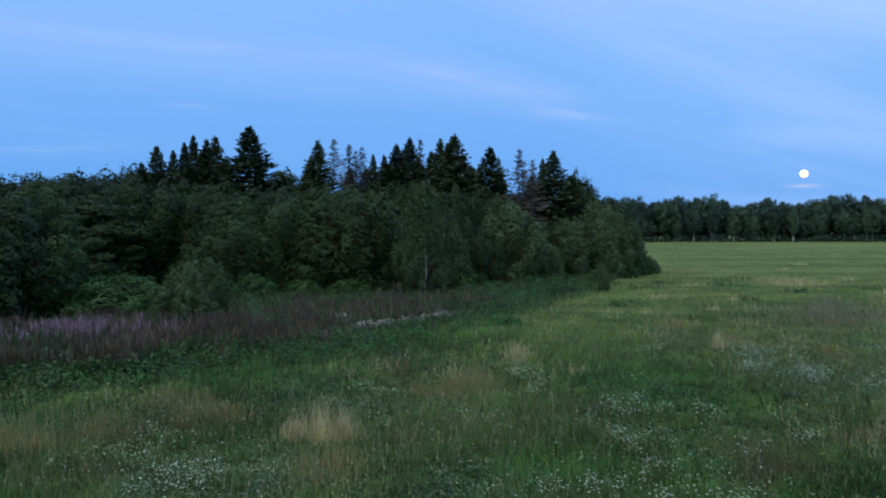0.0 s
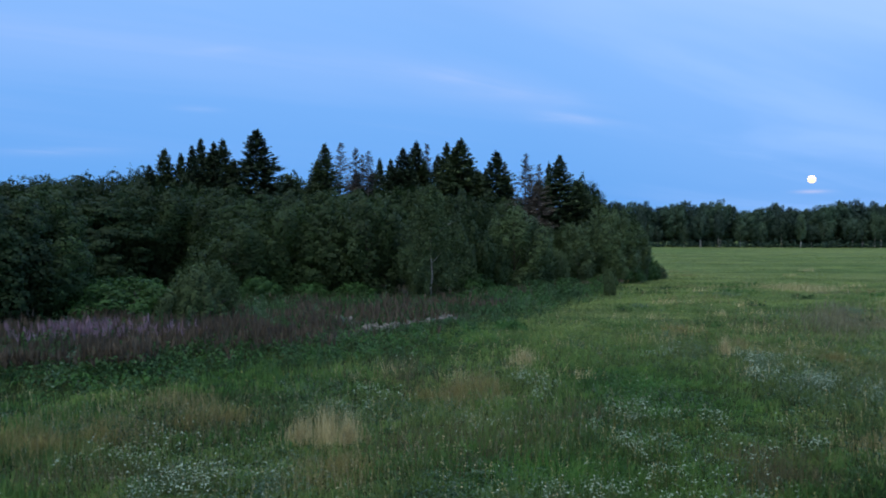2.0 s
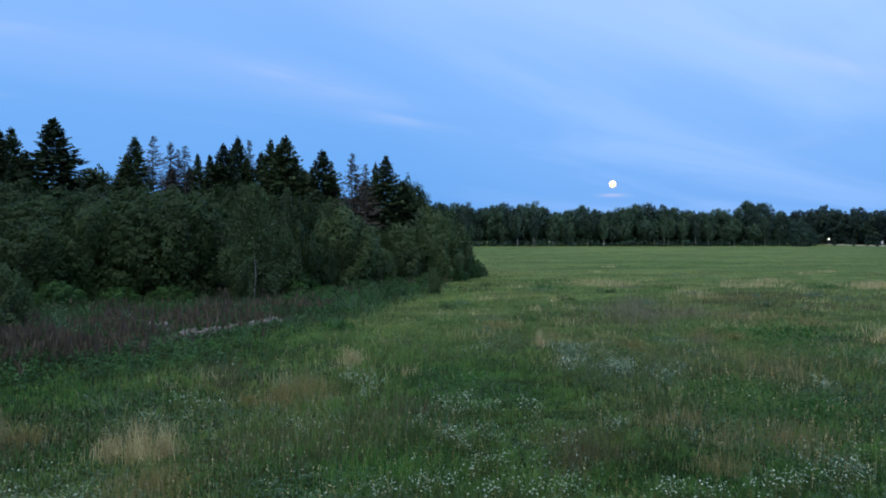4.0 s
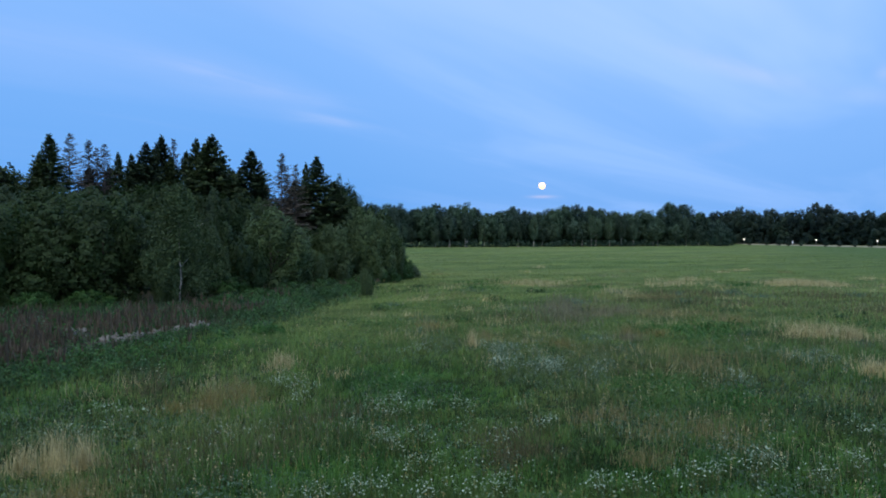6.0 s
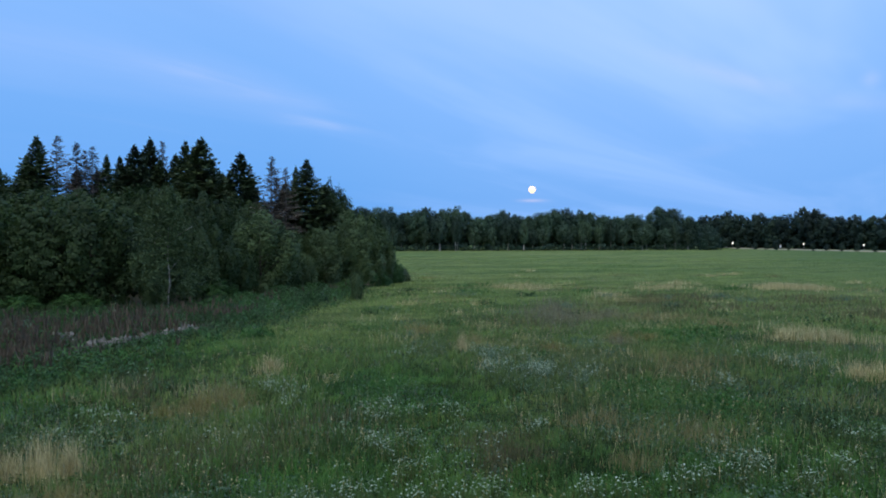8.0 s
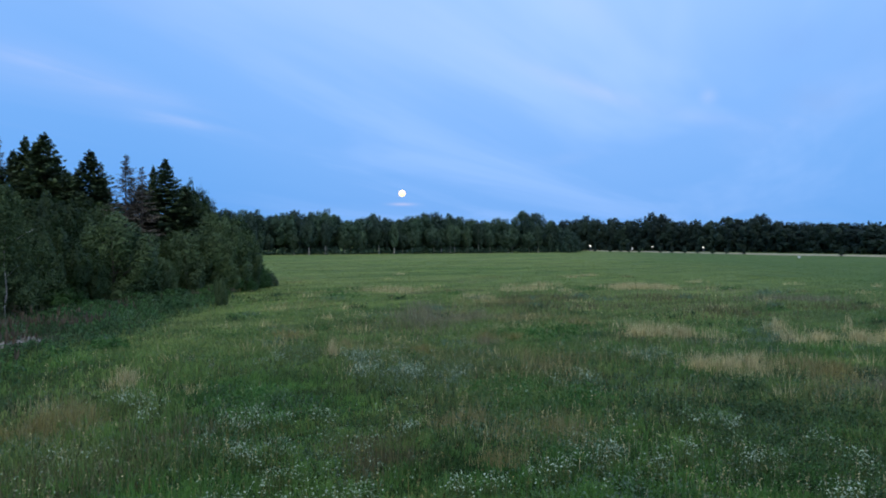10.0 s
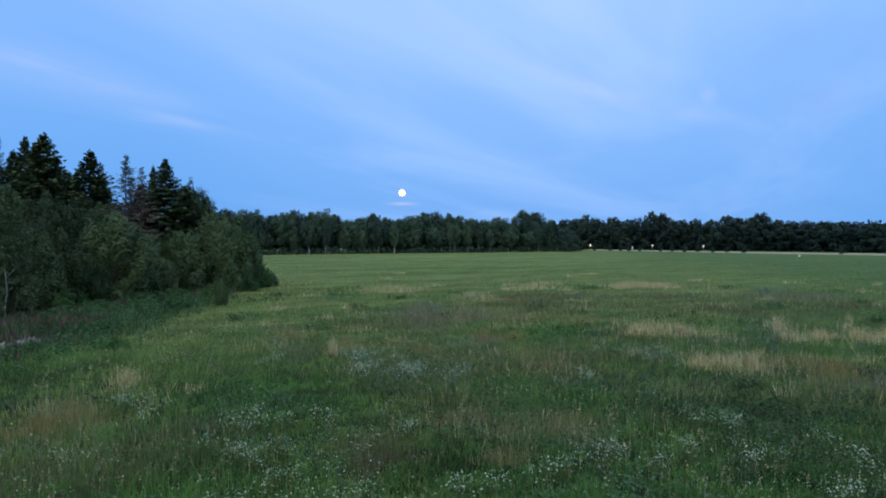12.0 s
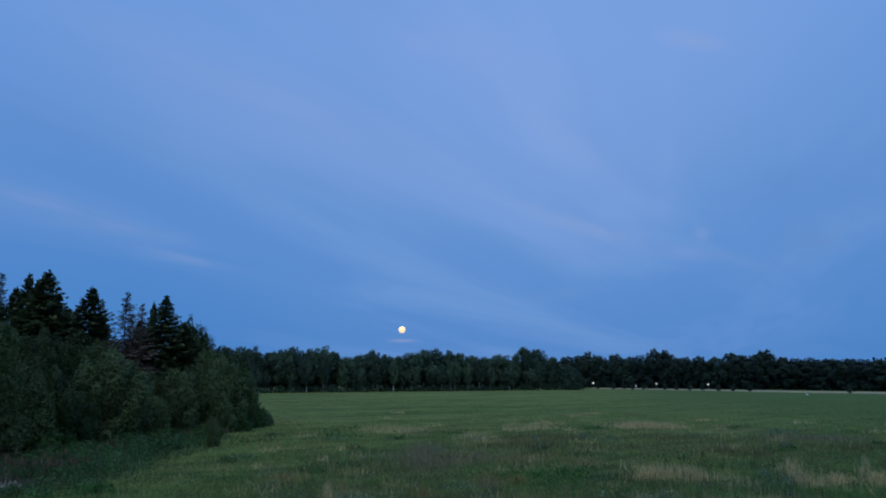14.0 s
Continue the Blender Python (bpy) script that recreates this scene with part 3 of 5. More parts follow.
def leafy_crown(name, height, width, base, boughs, leaves, size, mat, full=0.5, low=0.75, rag=0.14, lump=0.16, rise=0.5, sprigs=0.03, tall=0.9):
    """A crown of many boughs, each a rounded spray of leaves that face outwards. full: height fraction of the widest part;
    low: width near the foot; rise: how far the sprays point up; tall: their height over their breadth."""
    cs, ns = [], []
    ph = rng.uniform(0, 6.28, 5)
    mean = width * 0.55 + height * 0.45
    for i in range(boughs):
        u = (i + rng.uniform(0, 1)) / boughs
        a = i * 2.39996 + rng.normal(0, 0.35)
        if u > full:
            prof = math.sqrt(max(0.0, 1 - ((u - full) / (1 - full)) ** 2.2))
        else:
            prof = low + (1 - low) * math.sin(u / full * math.pi / 2)
        bulge = 1 + rag * (0.7 * math.sin(2 * a + ph[0] + 5 * u) + 0.6 * math.sin(3 * a + ph[1] - 7 * u)) + rng.normal(0, rag * 0.4)
        cr = mean * lump * rng.uniform(0.55, 1.25) * (0.55 + 0.55 * prof)
        out_ = np.array([math.cos(a), math.sin(a), 0.0])
        r = max(0.0, width / 2 * prof * bulge - cr * 0.7)
        h = (base + (1 - base) * u * (0.97 + 0.06 * math.sin(2 * a + ph[2]))) * height - cr * 0.55 * u
        c = out_ * r + np.array([0, 0, h])
        ax = unit((out_ * (1.2 - 0.7 * u) + np.array([0, 0, rise * (0.5 + u)]) + rng.normal(0, 0.15, 3))[None])[0]
        k = max(6, int(leaves / boughs * (cr / (mean * lump)) ** 1.6 * 1.25))
        d = unit(rng.normal(size=(k, 3)) + out_ * 0.55 + np.array([0, 0, 0.45]))
        t = d @ ax
        q = d * rng.uniform(0.74, 1.06, k)[:, None] * cr
        q += ax * (t * np.abs(t) * cr * 0.55)[:, None]
        wave = 1 + 0.16 * np.sin(6 * d[:, 0] + ph[3] + i) * np.sin(7 * d[:, 2] + ph[4] + 2 * i)
        cs.append(c + q * wave[:, None] * np.array([1, 1, tall]))
        ns.append(unit(d * 1.0 + out_ * 0.35 + rng.normal(0, 0.30, (k, 3)) + np.array([0, 0, 0.2])))
        m = max(1, int(k * sprigs))
        cs.append(c + (ax * rng.uniform(0.9, 1.4, m)[:, None] + rng.normal(0, 0.25, (m, 3))) * cr)
        ns.append(unit(rng.normal(size=(m, 3)) + np.array([0, 0, 0.5])))
    k = leaves // 7
    u = rng.uniform(0, 0.9, k)
    a = rng.uniform(0, 6.283, k)
    r = width / 2 * 0.66 * np.sqrt(rng.uniform(0.1, 1, k)) * np.where(u > full, np.sqrt(np.maximum(0, 1 - ((u - full) / (1 - full)) ** 2)), low)
    cs.append(np.stack([r * np.cos(a), r * np.sin(a), (base + (1 - base) * u) * height], 1))
    ns.append(unit(rng.normal(0, 0.5, (k, 3)) + np.stack([np.cos(a), np.sin(a), 0.2 + 0 * a], 1)))
    c, n = np.concatenate(cs), np.concatenate(ns)
    c[:, 2] = np.where(c[:, 2] < 0.06, 0.06 + rng.uniform(0, 0.35, len(c)), c[:, 2])
    v, f = leaf_quads(c, n, size)
    return mesh_of(name, v, f, mat)


def weeping_crown(name, height, width, leaves, size, mat):
    """Birch: rising limbs with long hanging twigs full of small leaves."""
    cs = []
    strands = 460
    per = leaves // strands
    for i in range(strands):
        h = rng.uniform(0.14, 1.0)
        a = rng.uniform(0, 2 * math.pi)
        r = width / 2 * min(1.0, (1.03 - h) / 0.62) ** 0.85 * (0.85 + 0.22 * math.sin(3 * a + 9 * h)) * math.sqrt(rng.uniform(0.05, 1))
        L = rng.uniform(0.08, 0.28) * height * min(1, h * 1.3)
        s = np.linspace(0, 1, per)
        p = np.stack([r * np.cos(a) * (1 + 0.12 * s), r * np.sin(a) * (1 + 0.12 * s), h * height - L * s ** 1.3], 1)
        cs.append(p + rng.normal(0, 0.11, p.shape))
    c = np.concatenate(cs)
    c[:, 2] = np.maximum(c[:, 2], 0.2)
    n = unit(rng.normal(size=c.shape) + np.array([0, 0, 0.4]))
    v, f = leaf_quads(c, n, size)
    return mesh_of(name, v, f, mat)


def spruce_crown(name, height, width, mat, dead=False):
    """Whorls of boughs, each a fan of twigs: drooping low down, swept up near the pointed top."""
    c0, e0, w0 = [], [], []
    z = height * 0.05
    while z < height * 0.985:
        u = z / height
        reach = min(width * 1.5 * (1 - u) ** 1.04, width * 0.74) + 0.05
        k = int(rng.integers(7, 10)) if not dead else int(rng.integers(5, 8))
        turn = rng.uniform(0, 6.28)
        for j in range(k):
            a = turn + 6.283 * j / k + rng.normal(0, 0.18)
            L = reach * (rng.uniform(0.62, 1.15) if not dead else rng.uniform(0.35, 1.15))
            rise = 0.75 * u ** 3 - (0.42 if not dead else 0.55) * (1 - u) + rng.normal(0, 0.07 if not dead else 0.16)
            d = np.array([math.cos(a), math.sin(a), 0])
            p = np.array([-d[1], d[0], 0])
            foot = z + rng.normal(0, 0.14 if dead else 0.05)

            def on(q):
                return d * L * q + np.array([0, 0, foot + rise * L * q + 0.20 * L * q ** 3])
            for q0, q1 in ((0, 0.5), (0.5, 1.0)):
                c0.append(on(q0))
                e0.append(on(q1))
                w0.append((0.10 if not dead else 0.07) * (1.1 - 0.6 * q0))
            tw = 30 if not dead else 30
            tw = max(4, int(tw * (0.45 + 0.3 * L)))
            for i in range(tw):
                q = rng.uniform(0.12, 1.0)
                c = on(q)
                sgn = rng.choice([-1, 1])
                tl = L * (0.10 + 0.34 * (1 - q)) * rng.uniform(0.6, 1.2) + 0.10
                side_ = p * sgn * tl * rng.uniform(0.4, 0.95) + d * tl * rng.uniform(0.3, 0.9)
                drop = tl * (rng.uniform(-0.05, 0.55) if not dead else rng.uniform(0.0, 0.8)) * (1.2 - u)
                c0.append(c)
                e0.append(c + side_ - np.array([0, 0, drop]))
                w0.append(rng.uniform(0.16, 0.30) if not dead else rng.uniform(0.035, 0.08))
        z += (0.34 if not dead else 0.33) * rng.uniform(0.75, 1.2) * (1.2 - 0.5 * u)
    # the leader
    for i in range(10 if not dead else 5):
        zz = height * (0.955 + 0.0045 * i)
        a = rng.uniform(0, 6.28)
        c0.append(np.array([0, 0, zz]))
        e0.append(np.array([math.cos(a) * 0.16, math.sin(a) * 0.16, zz + 0.22]))
        w0.append(0.12 if not dead else 0.03)
    c, e, w = np.array(c0), np.array(e0), np.array(w0)[:, None]
    d = unit(e - c)
    s_ = unit(np.cross(d, rng.normal(size=d.shape) * np.array([0.6, 0.6, 1.0]) + np.array([0, 0, 0.8])))
    m = c + (e - c) * 0.45
    v = np.stack([c - s_ * w * 0.15, m - s_ * w * 0.5, e, m + s_ * w * 0.5], 1).reshape(-1, 3)
    return mesh_of(name, v, np.arange(len(v)).reshape(-1, 4), mat)


def tree(name, height, trunk, crown, label, category, group):
    """A thing of unit pose: an empty at the foot, with trunk and crown."""
    e = new(name)
    e.empty_display_size = 0.2
    part("trunk", trunk, e)
    part("crown", crown, e)
    e["made_height"] = height
    return tagged(e, label, category, group)


def settle_at(x, y, scale, turn, wide=1.0):
    return pose(x, y, float(lie(np.array(x), np.array(y))) - 0.02, 0, 0, turn) @ Matrix.Diagonal((scale * wide, scale * wide, scale, 1))


def plant(protos, rows, made_h, made_w, label=None):
    """Stand copies of the prototypes at rows of x, y, height, width; the first use of each stands itself."""
    used = set()
    for i, (x, y, h, w) in enumerate(rows):
        p = protos[i % len(protos)]
        s = h / made_h
        m = settle_at(x, y, s, float(rng.uniform(0, 360)), (w / made_w) / s)
        if p.name in used:
            ob = copy_thing(p, m)
        else:
            used.add(p.name)
            ob = p
            PENDING.append((p, m))
        if label:
            ob["label"] = label
    for p, m in [q for q in PENDING if q[0] in protos]:
        p.matrix_basis = m
    PENDING[:] = [q for q in PENDING if q[0] not in protos]


PENDING = []

# x, y, height, crown width
SPRUCE = [(-29, 70.3, 12.7, 2.8), (-25.8, 69.3, 12.8, 2.2), (-26.4, 73.4, 14.2, 2.5), (-24.2, 71, 13.4, 2.5), (-24.6, 75.1, 14.4, 3), (-19.9, 71.3, 14.9, 4.2), (-13.3, 73.8, 13.6, 3.1), (-8, 79.6, 12.7, 2), (-6.4, 75.7, 12.3, 2.2), (-5, 74.8, 13.4, 3.1), (-3.7, 77.9, 14.6, 2.9), (-0.3, 78, 14.4, 2.8), (1.2, 74, 14.3, 4), (3.3, 75.9, 11.1, 2.5), (4.9, 71.8, 12.7, 3.5), (9.4, 65.3, 10.9, 1.5), (10.1, 63.5, 11.3, 2.8), (11.9, 64.4, 9.1, 2.8), (-28.7, 66, 10.5, 2.4)]
SPRUCE_B = [(-5.8, 76.8, 11.9, 2.3), (-4.5, 78.9, 13.4, 2.6), (-2.8, 76.9, 12.3, 2.4), (-1.3, 79, 13.2, 2.6), (0.5, 77, 13.6, 2.8), (2.3, 78, 12.4, 2.5), (4, 76.9, 11.3, 2.3), (-27.9, 71.8, 12.4, 2.3), (-25.3, 72.7, 12.5, 2.3), (-22.9, 73.5, 11.8, 2.5), (-14.5, 75.6, 12, 2.3), (-20, 75.4, 11.4, 2.3), (6.1, 74.7, 10.4, 2.8), (-10.7, 79.3, 11.1, 2.4), (-17.6, 75.6, 10.6, 3.0), (8.8, 68.5, 9.6, 2.6), (-8.9, 80.5, 11.3, 2.8), (3.1, 79.5, 11.6, 2.9)]
DEAD = [(-11.8, 75.1, 14, 2.5), (-10.6, 78.3, 13.9, 2.3), (-9.6, 76.4, 12.9, 1.9), (-8.8, 75.5, 13.3, 2.5), (-2.6, 80, 14.7, 2.2), (6.1, 75.8, 12, 1.5), (6.8, 61.6, 11.3, 2.2), (7.9, 61, 10.4, 2.0), (7.4, 63, 9.6, 2.0)]
BACK = [(-53.4, 74.9, 9.5, 7.5), (-53, 78.9, 9.6, 7), (-50.9, 80.2, 9.9, 7), (-47.4, 78.9, 10.1, 7.5), (-44.2, 78.4, 10.2, 6.6), (-41, 77.9, 10.3, 7.2), (-36.1, 75.8, 10.2, 6.2), (-21.2, 92.6, 12.1, 6.2), (-18.6, 93.2, 10.8, 5.4), (-32.9, 72.9, 10.5, 3.9), (12.6, 67.5, 9.7, 2.8), (13.6, 67.6, 8.9, 2.5)]
MID = [(-27, 47.9, 6.7, 6.3), (-24.5, 49.3, 7, 6.3), (-22.9, 53.3, 7.5, 5.7), (-21.8, 55.9, 7.2, 5.4), (-17.2, 53.3, 6.8, 5), (-14.1, 50, 6.8, 5.5), (-11.8, 52.7, 6.7, 5.3), (-9.2, 52.2, 6.8, 4.8), (-7.7, 57.5, 7, 5.2), (-4.5, 55.8, 7.2, 4.1), (-2.9, 55.9, 7.5, 3.2), (-0.9, 57, 7.2, 3.7), (1.2, 58, 7.1, 3.8), (3.7, 59.9, 6.4, 3.9), (5.4, 62.7, 6.6, 3.4), (9.9, 67.3, 6.3, 4.4), (12.9, 66.3, 8.1, 4.4), (14.4, 65.4, 6.7, 4.4), (16.2, 65, 5.4, 4.4)]
FRONT = [(-20.6, 27, 5.9, 6.1), (-19.1, 28.1, 5.8, 5.6), (-18.5, 29.8, 5.7, 5.0), (-18.1, 31.5, 4.5, 2.8), (-13.5, 44, 4.5, 4.9), (-11, 45.7, 5.3, 5), (-8.5, 46.2, 5.7, 4.6), (-5.4, 45.7, 6.2, 5.6), (1, 49, 5.2, 4), (2.7, 49.9, 3.4, 3.3)]
PALE = [(5, 52.8, 5.8, 5.2), (8.4, 54.3, 2.9, 2.2), (-10.4, 29.2, 2.8, 2.4), (12.6, 56.1, 0.9, 1.9), (-11.4, 28.8, 1.7, 1.8), (-1.8, 44, 2.6, 1.8), (7.4, 57.5, 4.6, 2.6), (9.9, 60.5, 4.2, 2.8), (19.3, 64.5, 1.2, 2.0), (10.7, 57.3, 4.9, 4.0), (13.6, 58.6, 6.2, 4.6), (16.0, 61.4, 5.0, 3.6), (10.6, 45.6, 1.8, 0.9)]
LOW = [(17.9, 62.5, 2.2, 2.3), (-14.0, 30.6, 2.1, 5.0), (-16.0, 31.2, 2.0, 3.6), (-12.3, 29.9, 1.8, 3.0), (-8.5, 42.2, 1, 2.1), (-11.3, 41, 1.5, 2.4), (14.9, 58.1, 1.4, 2.9), (-5.8, 43.1, 1, 2.5), (1.8, 48, 1.4, 2.4), (6.0, 47.5, 1.0, 2.2), (8.6, 50.5, 0.9, 2.4), (3.4, 43.5, 0.9, 2.0), (11.8, 53.4, 0.8, 2.2), (7.4, 44.6, 0.7, 1.8), (1.2, 39.5, 0.8, 1.9)]
FILL = [ (-23.8, 63.7, 8.7, 6.1), (-20.4, 64.9, 8.2, 6.1), (-16.4, 66, 8.1, 6.1), (-12.3, 66.9, 8.2, 6.1), (-9.3, 69.4, 8.3, 6.3), (-5.8, 67.8, 8.4, 6.1), (-2.5, 69, 8.5, 6.2), (2.5, 68, 8, 5.6), (5.3, 67.8, 7.6, 5), (-33.2, 50, 6.2, 7.8), (-32.4, 52.8, 7, 7.1) ]
SKY_A = [(54.1, 246, 16), (60.3, 252, 16.6), (67.9, 258, 16.6), (70, 249, 16.1), (78.7, 255, 14.9), (80.1, 246, 15.6), (85.4, 252, 16.8), (94.2, 258, 16.4), (96.5, 249, 17), (102.9, 255, 15.6), (105.7, 246, 13.4), (113.1, 252, 14.4), (121.3, 258, 16.4), (122.8, 249, 14.2), (131, 255, 14.3), (132.8, 246, 15.5), (141.4, 252, 17), (150.3, 258, 17.7), (152, 249, 16.4), (160.5, 255, 16.1), (161.4, 246, 14.9), (172.2, 252, 14.3), (183.1, 258, 15.9), (180.4, 249, 14.8), (195.3, 255, 19.4), (194.8, 246, 18.3), (209.6, 252, 14.9), (223.4, 258, 12)]
SKY_B = [(261.8, 302.4, 17.9), (264, 295.4, 18.4), (265.9, 289.1, 20.1), (267.9, 281.5, 17.7), (270, 272.9, 18.4), (271.8, 264.3, 16.9), (273, 257.6, 17.3), (274.2, 249.2, 20.3), (275, 243.6, 19.2), (275.6, 237.6, 15.6), (276.1, 231.8, 15.4), (276.5, 224.7, 15.8), (276.8, 215.2, 15), (276.7, 205.9, 17), (276.4, 199.8, 15.3), (276, 193.9, 15.3), (275.5, 188.6, 17.4), (274.6, 180.7, 14.2), (273.5, 173.6, 13.2), (272, 165.3, 13.2), (270.1, 157.3, 12.5), (268, 149.5, 12.5), (265.7, 141.9, 11.8), (263.1, 134.5, 11.2), (259.3, 125.1, 10.7), (255.1, 116.1, 10.2), (249.4, 105.4, 9.9)]

# spruces over the copse
protos = [tree("spruce_tree", 14, trunk_mesh("spruce_trunk", 14, 0.16, SPRUCE_BARK, 0, lean=0.004, top=0.99),
               spruce_crown("spruce_boughs", 14, 3.3, NEEDLE), "dark green spruce rising out of the copse", "spruce tree", "spruces of the copse") for _ in range(5)]
plant(protos, SPRUCE + SPRUCE_B, 14, 2.4)
protos = [tree("dead_spruce_tree", 13, trunk_mesh("dead_spruce_trunk", 13, 0.11, DEAD_BARK, 0, lean=0.006, top=0.985),
               spruce_crown("bare_boughs", 13, 2.4, DEAD_TWIG, True), "bare grey-brown dead spruce among green spruces", "dead spruce", "dead spruces of the copse") for _ in range(4)]
plant(protos, [(x, y, h, w * 1.4) for x, y, h, w in DEAD], 13, 2.4)

# broad-leaved trees of the copse
protos = [tree("alder_tree", 9, trunk_mesh("alder_trunk", 9, 0.14, BARK, 8), leafy_crown("alder_leaves", 9, 6, 0.12, 70, 12000, 0.17, ALDER, 0.5, 0.7, lump=0.15),
               "dark green broad-leaved tree at the back of the copse", "tree", "back trees of the copse") for _ in range(3)]
plant(protos, BACK, 9, 6)
protos = [tree("willow_tree", 7, trunk_mesh("willow_trunk", 7, 0.13, BARK, 9), leafy_crown("willow_leaves", 7, 5.0, 0.06, n, 15000, 0.125, m, fu, lo, lump=lu, rise=ri, tall=ta),
               "dense dark green willow in the copse", "willow tree", "willows of the copse")
          for m, n, fu, lo, lu, ri, ta in ((WILLOW, 90, 0.6, 0.6, 0.105, 0.7, 1.7), (ALDER, 110, 0.5, 0.6, 0.115, 0.1, 0.6), (WILLOW, 85, 0.6, 0.55, 0.115, 0.9, 1.5), (WILLOW, 100, 0.65, 0.6, 0.10, 0.5, 1.3))]
plant(protos, MID + [(x, y, h * 0.94, w) for x, y, h, w in FILL], 7, 5.0)
protos = [tree("willow_bush", 5, trunk_mesh("willow_stems", 5, 0.09, BARK, 10, 0.4, 0.05), leafy_crown("willow_leaves", 5, 4.4, 0.02, n, 15000, 0.10, m, fu, 0.68, lump=lu, rise=ri, tall=ta),
               "bushy green willow leafy down to the ground", "willow bush", "willow bushes along the copse edge")
          for m, n, fu, lu, ri, ta in ((WILLOW, 95, 0.5, 0.10, 0.8, 1.8), (WILLOW, 85, 0.55, 0.11, 1.0, 1.9), (ALDER, 100, 0.45, 0.115, 0.2, 0.7), (WILLOW, 95, 0.5, 0.105, 0.6, 1.5))]
plant(protos, FRONT[4:], 5, 4.4)
protos = [tree("willow_bush", 5, trunk_mesh("willow_stems", 5, 0.09, BARK, 10, 0.4, 0.05), leafy_crown("willow_leaves", 5, 4.4, 0.02, 95, 26000, 0.075, m, 0.55, 0.7, lump=0.125, rise=0.5),
               "big dark willow leafy down to the ground", "willow bush", "willow bushes along the copse edge") for m in (WILLOW, WILLOW)]
plant(protos, FRONT[:4], 5, 4.4)
protos = [tree("grey_willow_bush", 4, trunk_mesh("grey_willow_stems", 4, 0.06, BARK, 10, 0.4, 0.05), leafy_crown("grey_willow_leaves", 4, 3.2, 0.02, 75, 13000, 0.075, GREY_WILLOW, 0.45, 0.8, lump=0.105, rise=1.2, sprigs=0.08, tall=1.6),
               "pale grey-green willow bush before the copse", "willow bush", "grey willow bushes") for _ in range(2)]
plant(protos, PALE, 4, 3.2)
protos = [tree("low_shrub", 2, trunk_mesh("shrub_stems", 2, 0.04, BARK, 8, 0.5, 0.05), leafy_crown("shrub_leaves", 2, 3.0, 0.02, 60, 7000, 0.065, MOUND, 0.35, 0.9, lump=0.12, sprigs=0.06),
               "low green bramble-like shrub at the copse foot", "shrub", "low shrubs") for _ in range(2)]
plant(protos, LOW, 2, 3.0)
birch = tree("weeping_birch", 7.2, trunk_mesh("birch_trunk", 7.2, 0.045, BIRCH_BARK, 9, 0.3, 0.3, 0.07), weeping_crown("birch_leaves", 7.2, 5.4, 17000, 0.085, BIRCH_LEAF),
             "young weeping birch with white trunk at copse edge", "birch tree", "")
birch.matrix_basis = settle_at(-1.1, 43.0, 1.0, 40)

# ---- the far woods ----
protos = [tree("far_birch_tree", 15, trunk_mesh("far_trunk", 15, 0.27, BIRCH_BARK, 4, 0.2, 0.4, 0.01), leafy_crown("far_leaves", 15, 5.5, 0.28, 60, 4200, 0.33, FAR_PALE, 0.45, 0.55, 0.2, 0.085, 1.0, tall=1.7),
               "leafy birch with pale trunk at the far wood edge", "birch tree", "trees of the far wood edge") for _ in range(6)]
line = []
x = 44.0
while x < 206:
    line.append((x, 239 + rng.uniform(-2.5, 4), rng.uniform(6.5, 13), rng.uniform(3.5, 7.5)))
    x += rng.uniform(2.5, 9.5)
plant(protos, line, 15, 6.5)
protos = [tree("far_wood_tree", 16, trunk_mesh("far_trunk", 16, 0.14, BARK, 4, 0.25, 0.4, 0.01), leafy_crown("far_leaves", 16, 7, 0.22, 80, 5200, 0.36, HAZY_FAR_LEAF, 0.45, 0.7, 0.2, 0.09, 0.9, tall=1.5),
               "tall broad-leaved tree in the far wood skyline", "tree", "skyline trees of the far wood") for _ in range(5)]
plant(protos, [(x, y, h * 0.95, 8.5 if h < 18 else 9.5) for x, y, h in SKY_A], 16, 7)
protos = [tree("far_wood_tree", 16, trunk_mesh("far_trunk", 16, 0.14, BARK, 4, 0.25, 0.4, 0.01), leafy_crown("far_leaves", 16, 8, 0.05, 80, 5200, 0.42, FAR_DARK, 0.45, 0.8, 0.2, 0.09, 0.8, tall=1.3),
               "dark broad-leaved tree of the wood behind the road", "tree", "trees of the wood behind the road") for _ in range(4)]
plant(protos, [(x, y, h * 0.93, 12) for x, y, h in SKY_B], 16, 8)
far_bush = tree("far_willow_bush", 8.5, trunk_mesh("far_stems", 8.5, 0.14, BARK, 6, 0.35, 0.1), leafy_crown("far_leaves", 8.5, 9, 0.02, 60, 3600, 0.32, HAZY_FAR_LEAF, 0.45, 0.85, lump=0.12),
                "round green bush at the corner of the far wood", "bush", "")
far_bush.matrix_basis = settle_at(200, 228, 1.0, 20)


def wood_mass(name, spots, label, mat, size, leaves):
    """The depth of a far wood: crowns past counting, as one thing."""
    cs, ns = [], []
    for x, y, h, w in spots:
        k = leaves
        d = unit(rng.normal(size=(k, 3)))
        p = d * rng.uniform(0.55, 1.05, k)[:, None] * np.array([w / 2, w / 2, h * 0.52])
        p += np.array([x, y, h * 0.5])
        cs.append(p[p[:, 2] > 0.1])
        ns.append(unit(d[p[:, 2] > 0.1] + rng.normal(0, 1.1, (int((p[:, 2] > 0.1).sum()), 3))))
    v, f = leaf_quads(np.concatenate(cs), np.concatenate(ns), size)
    return tagged(new(name, mesh_of(name, v, f, mat)), label, "trees", kind="stuff")


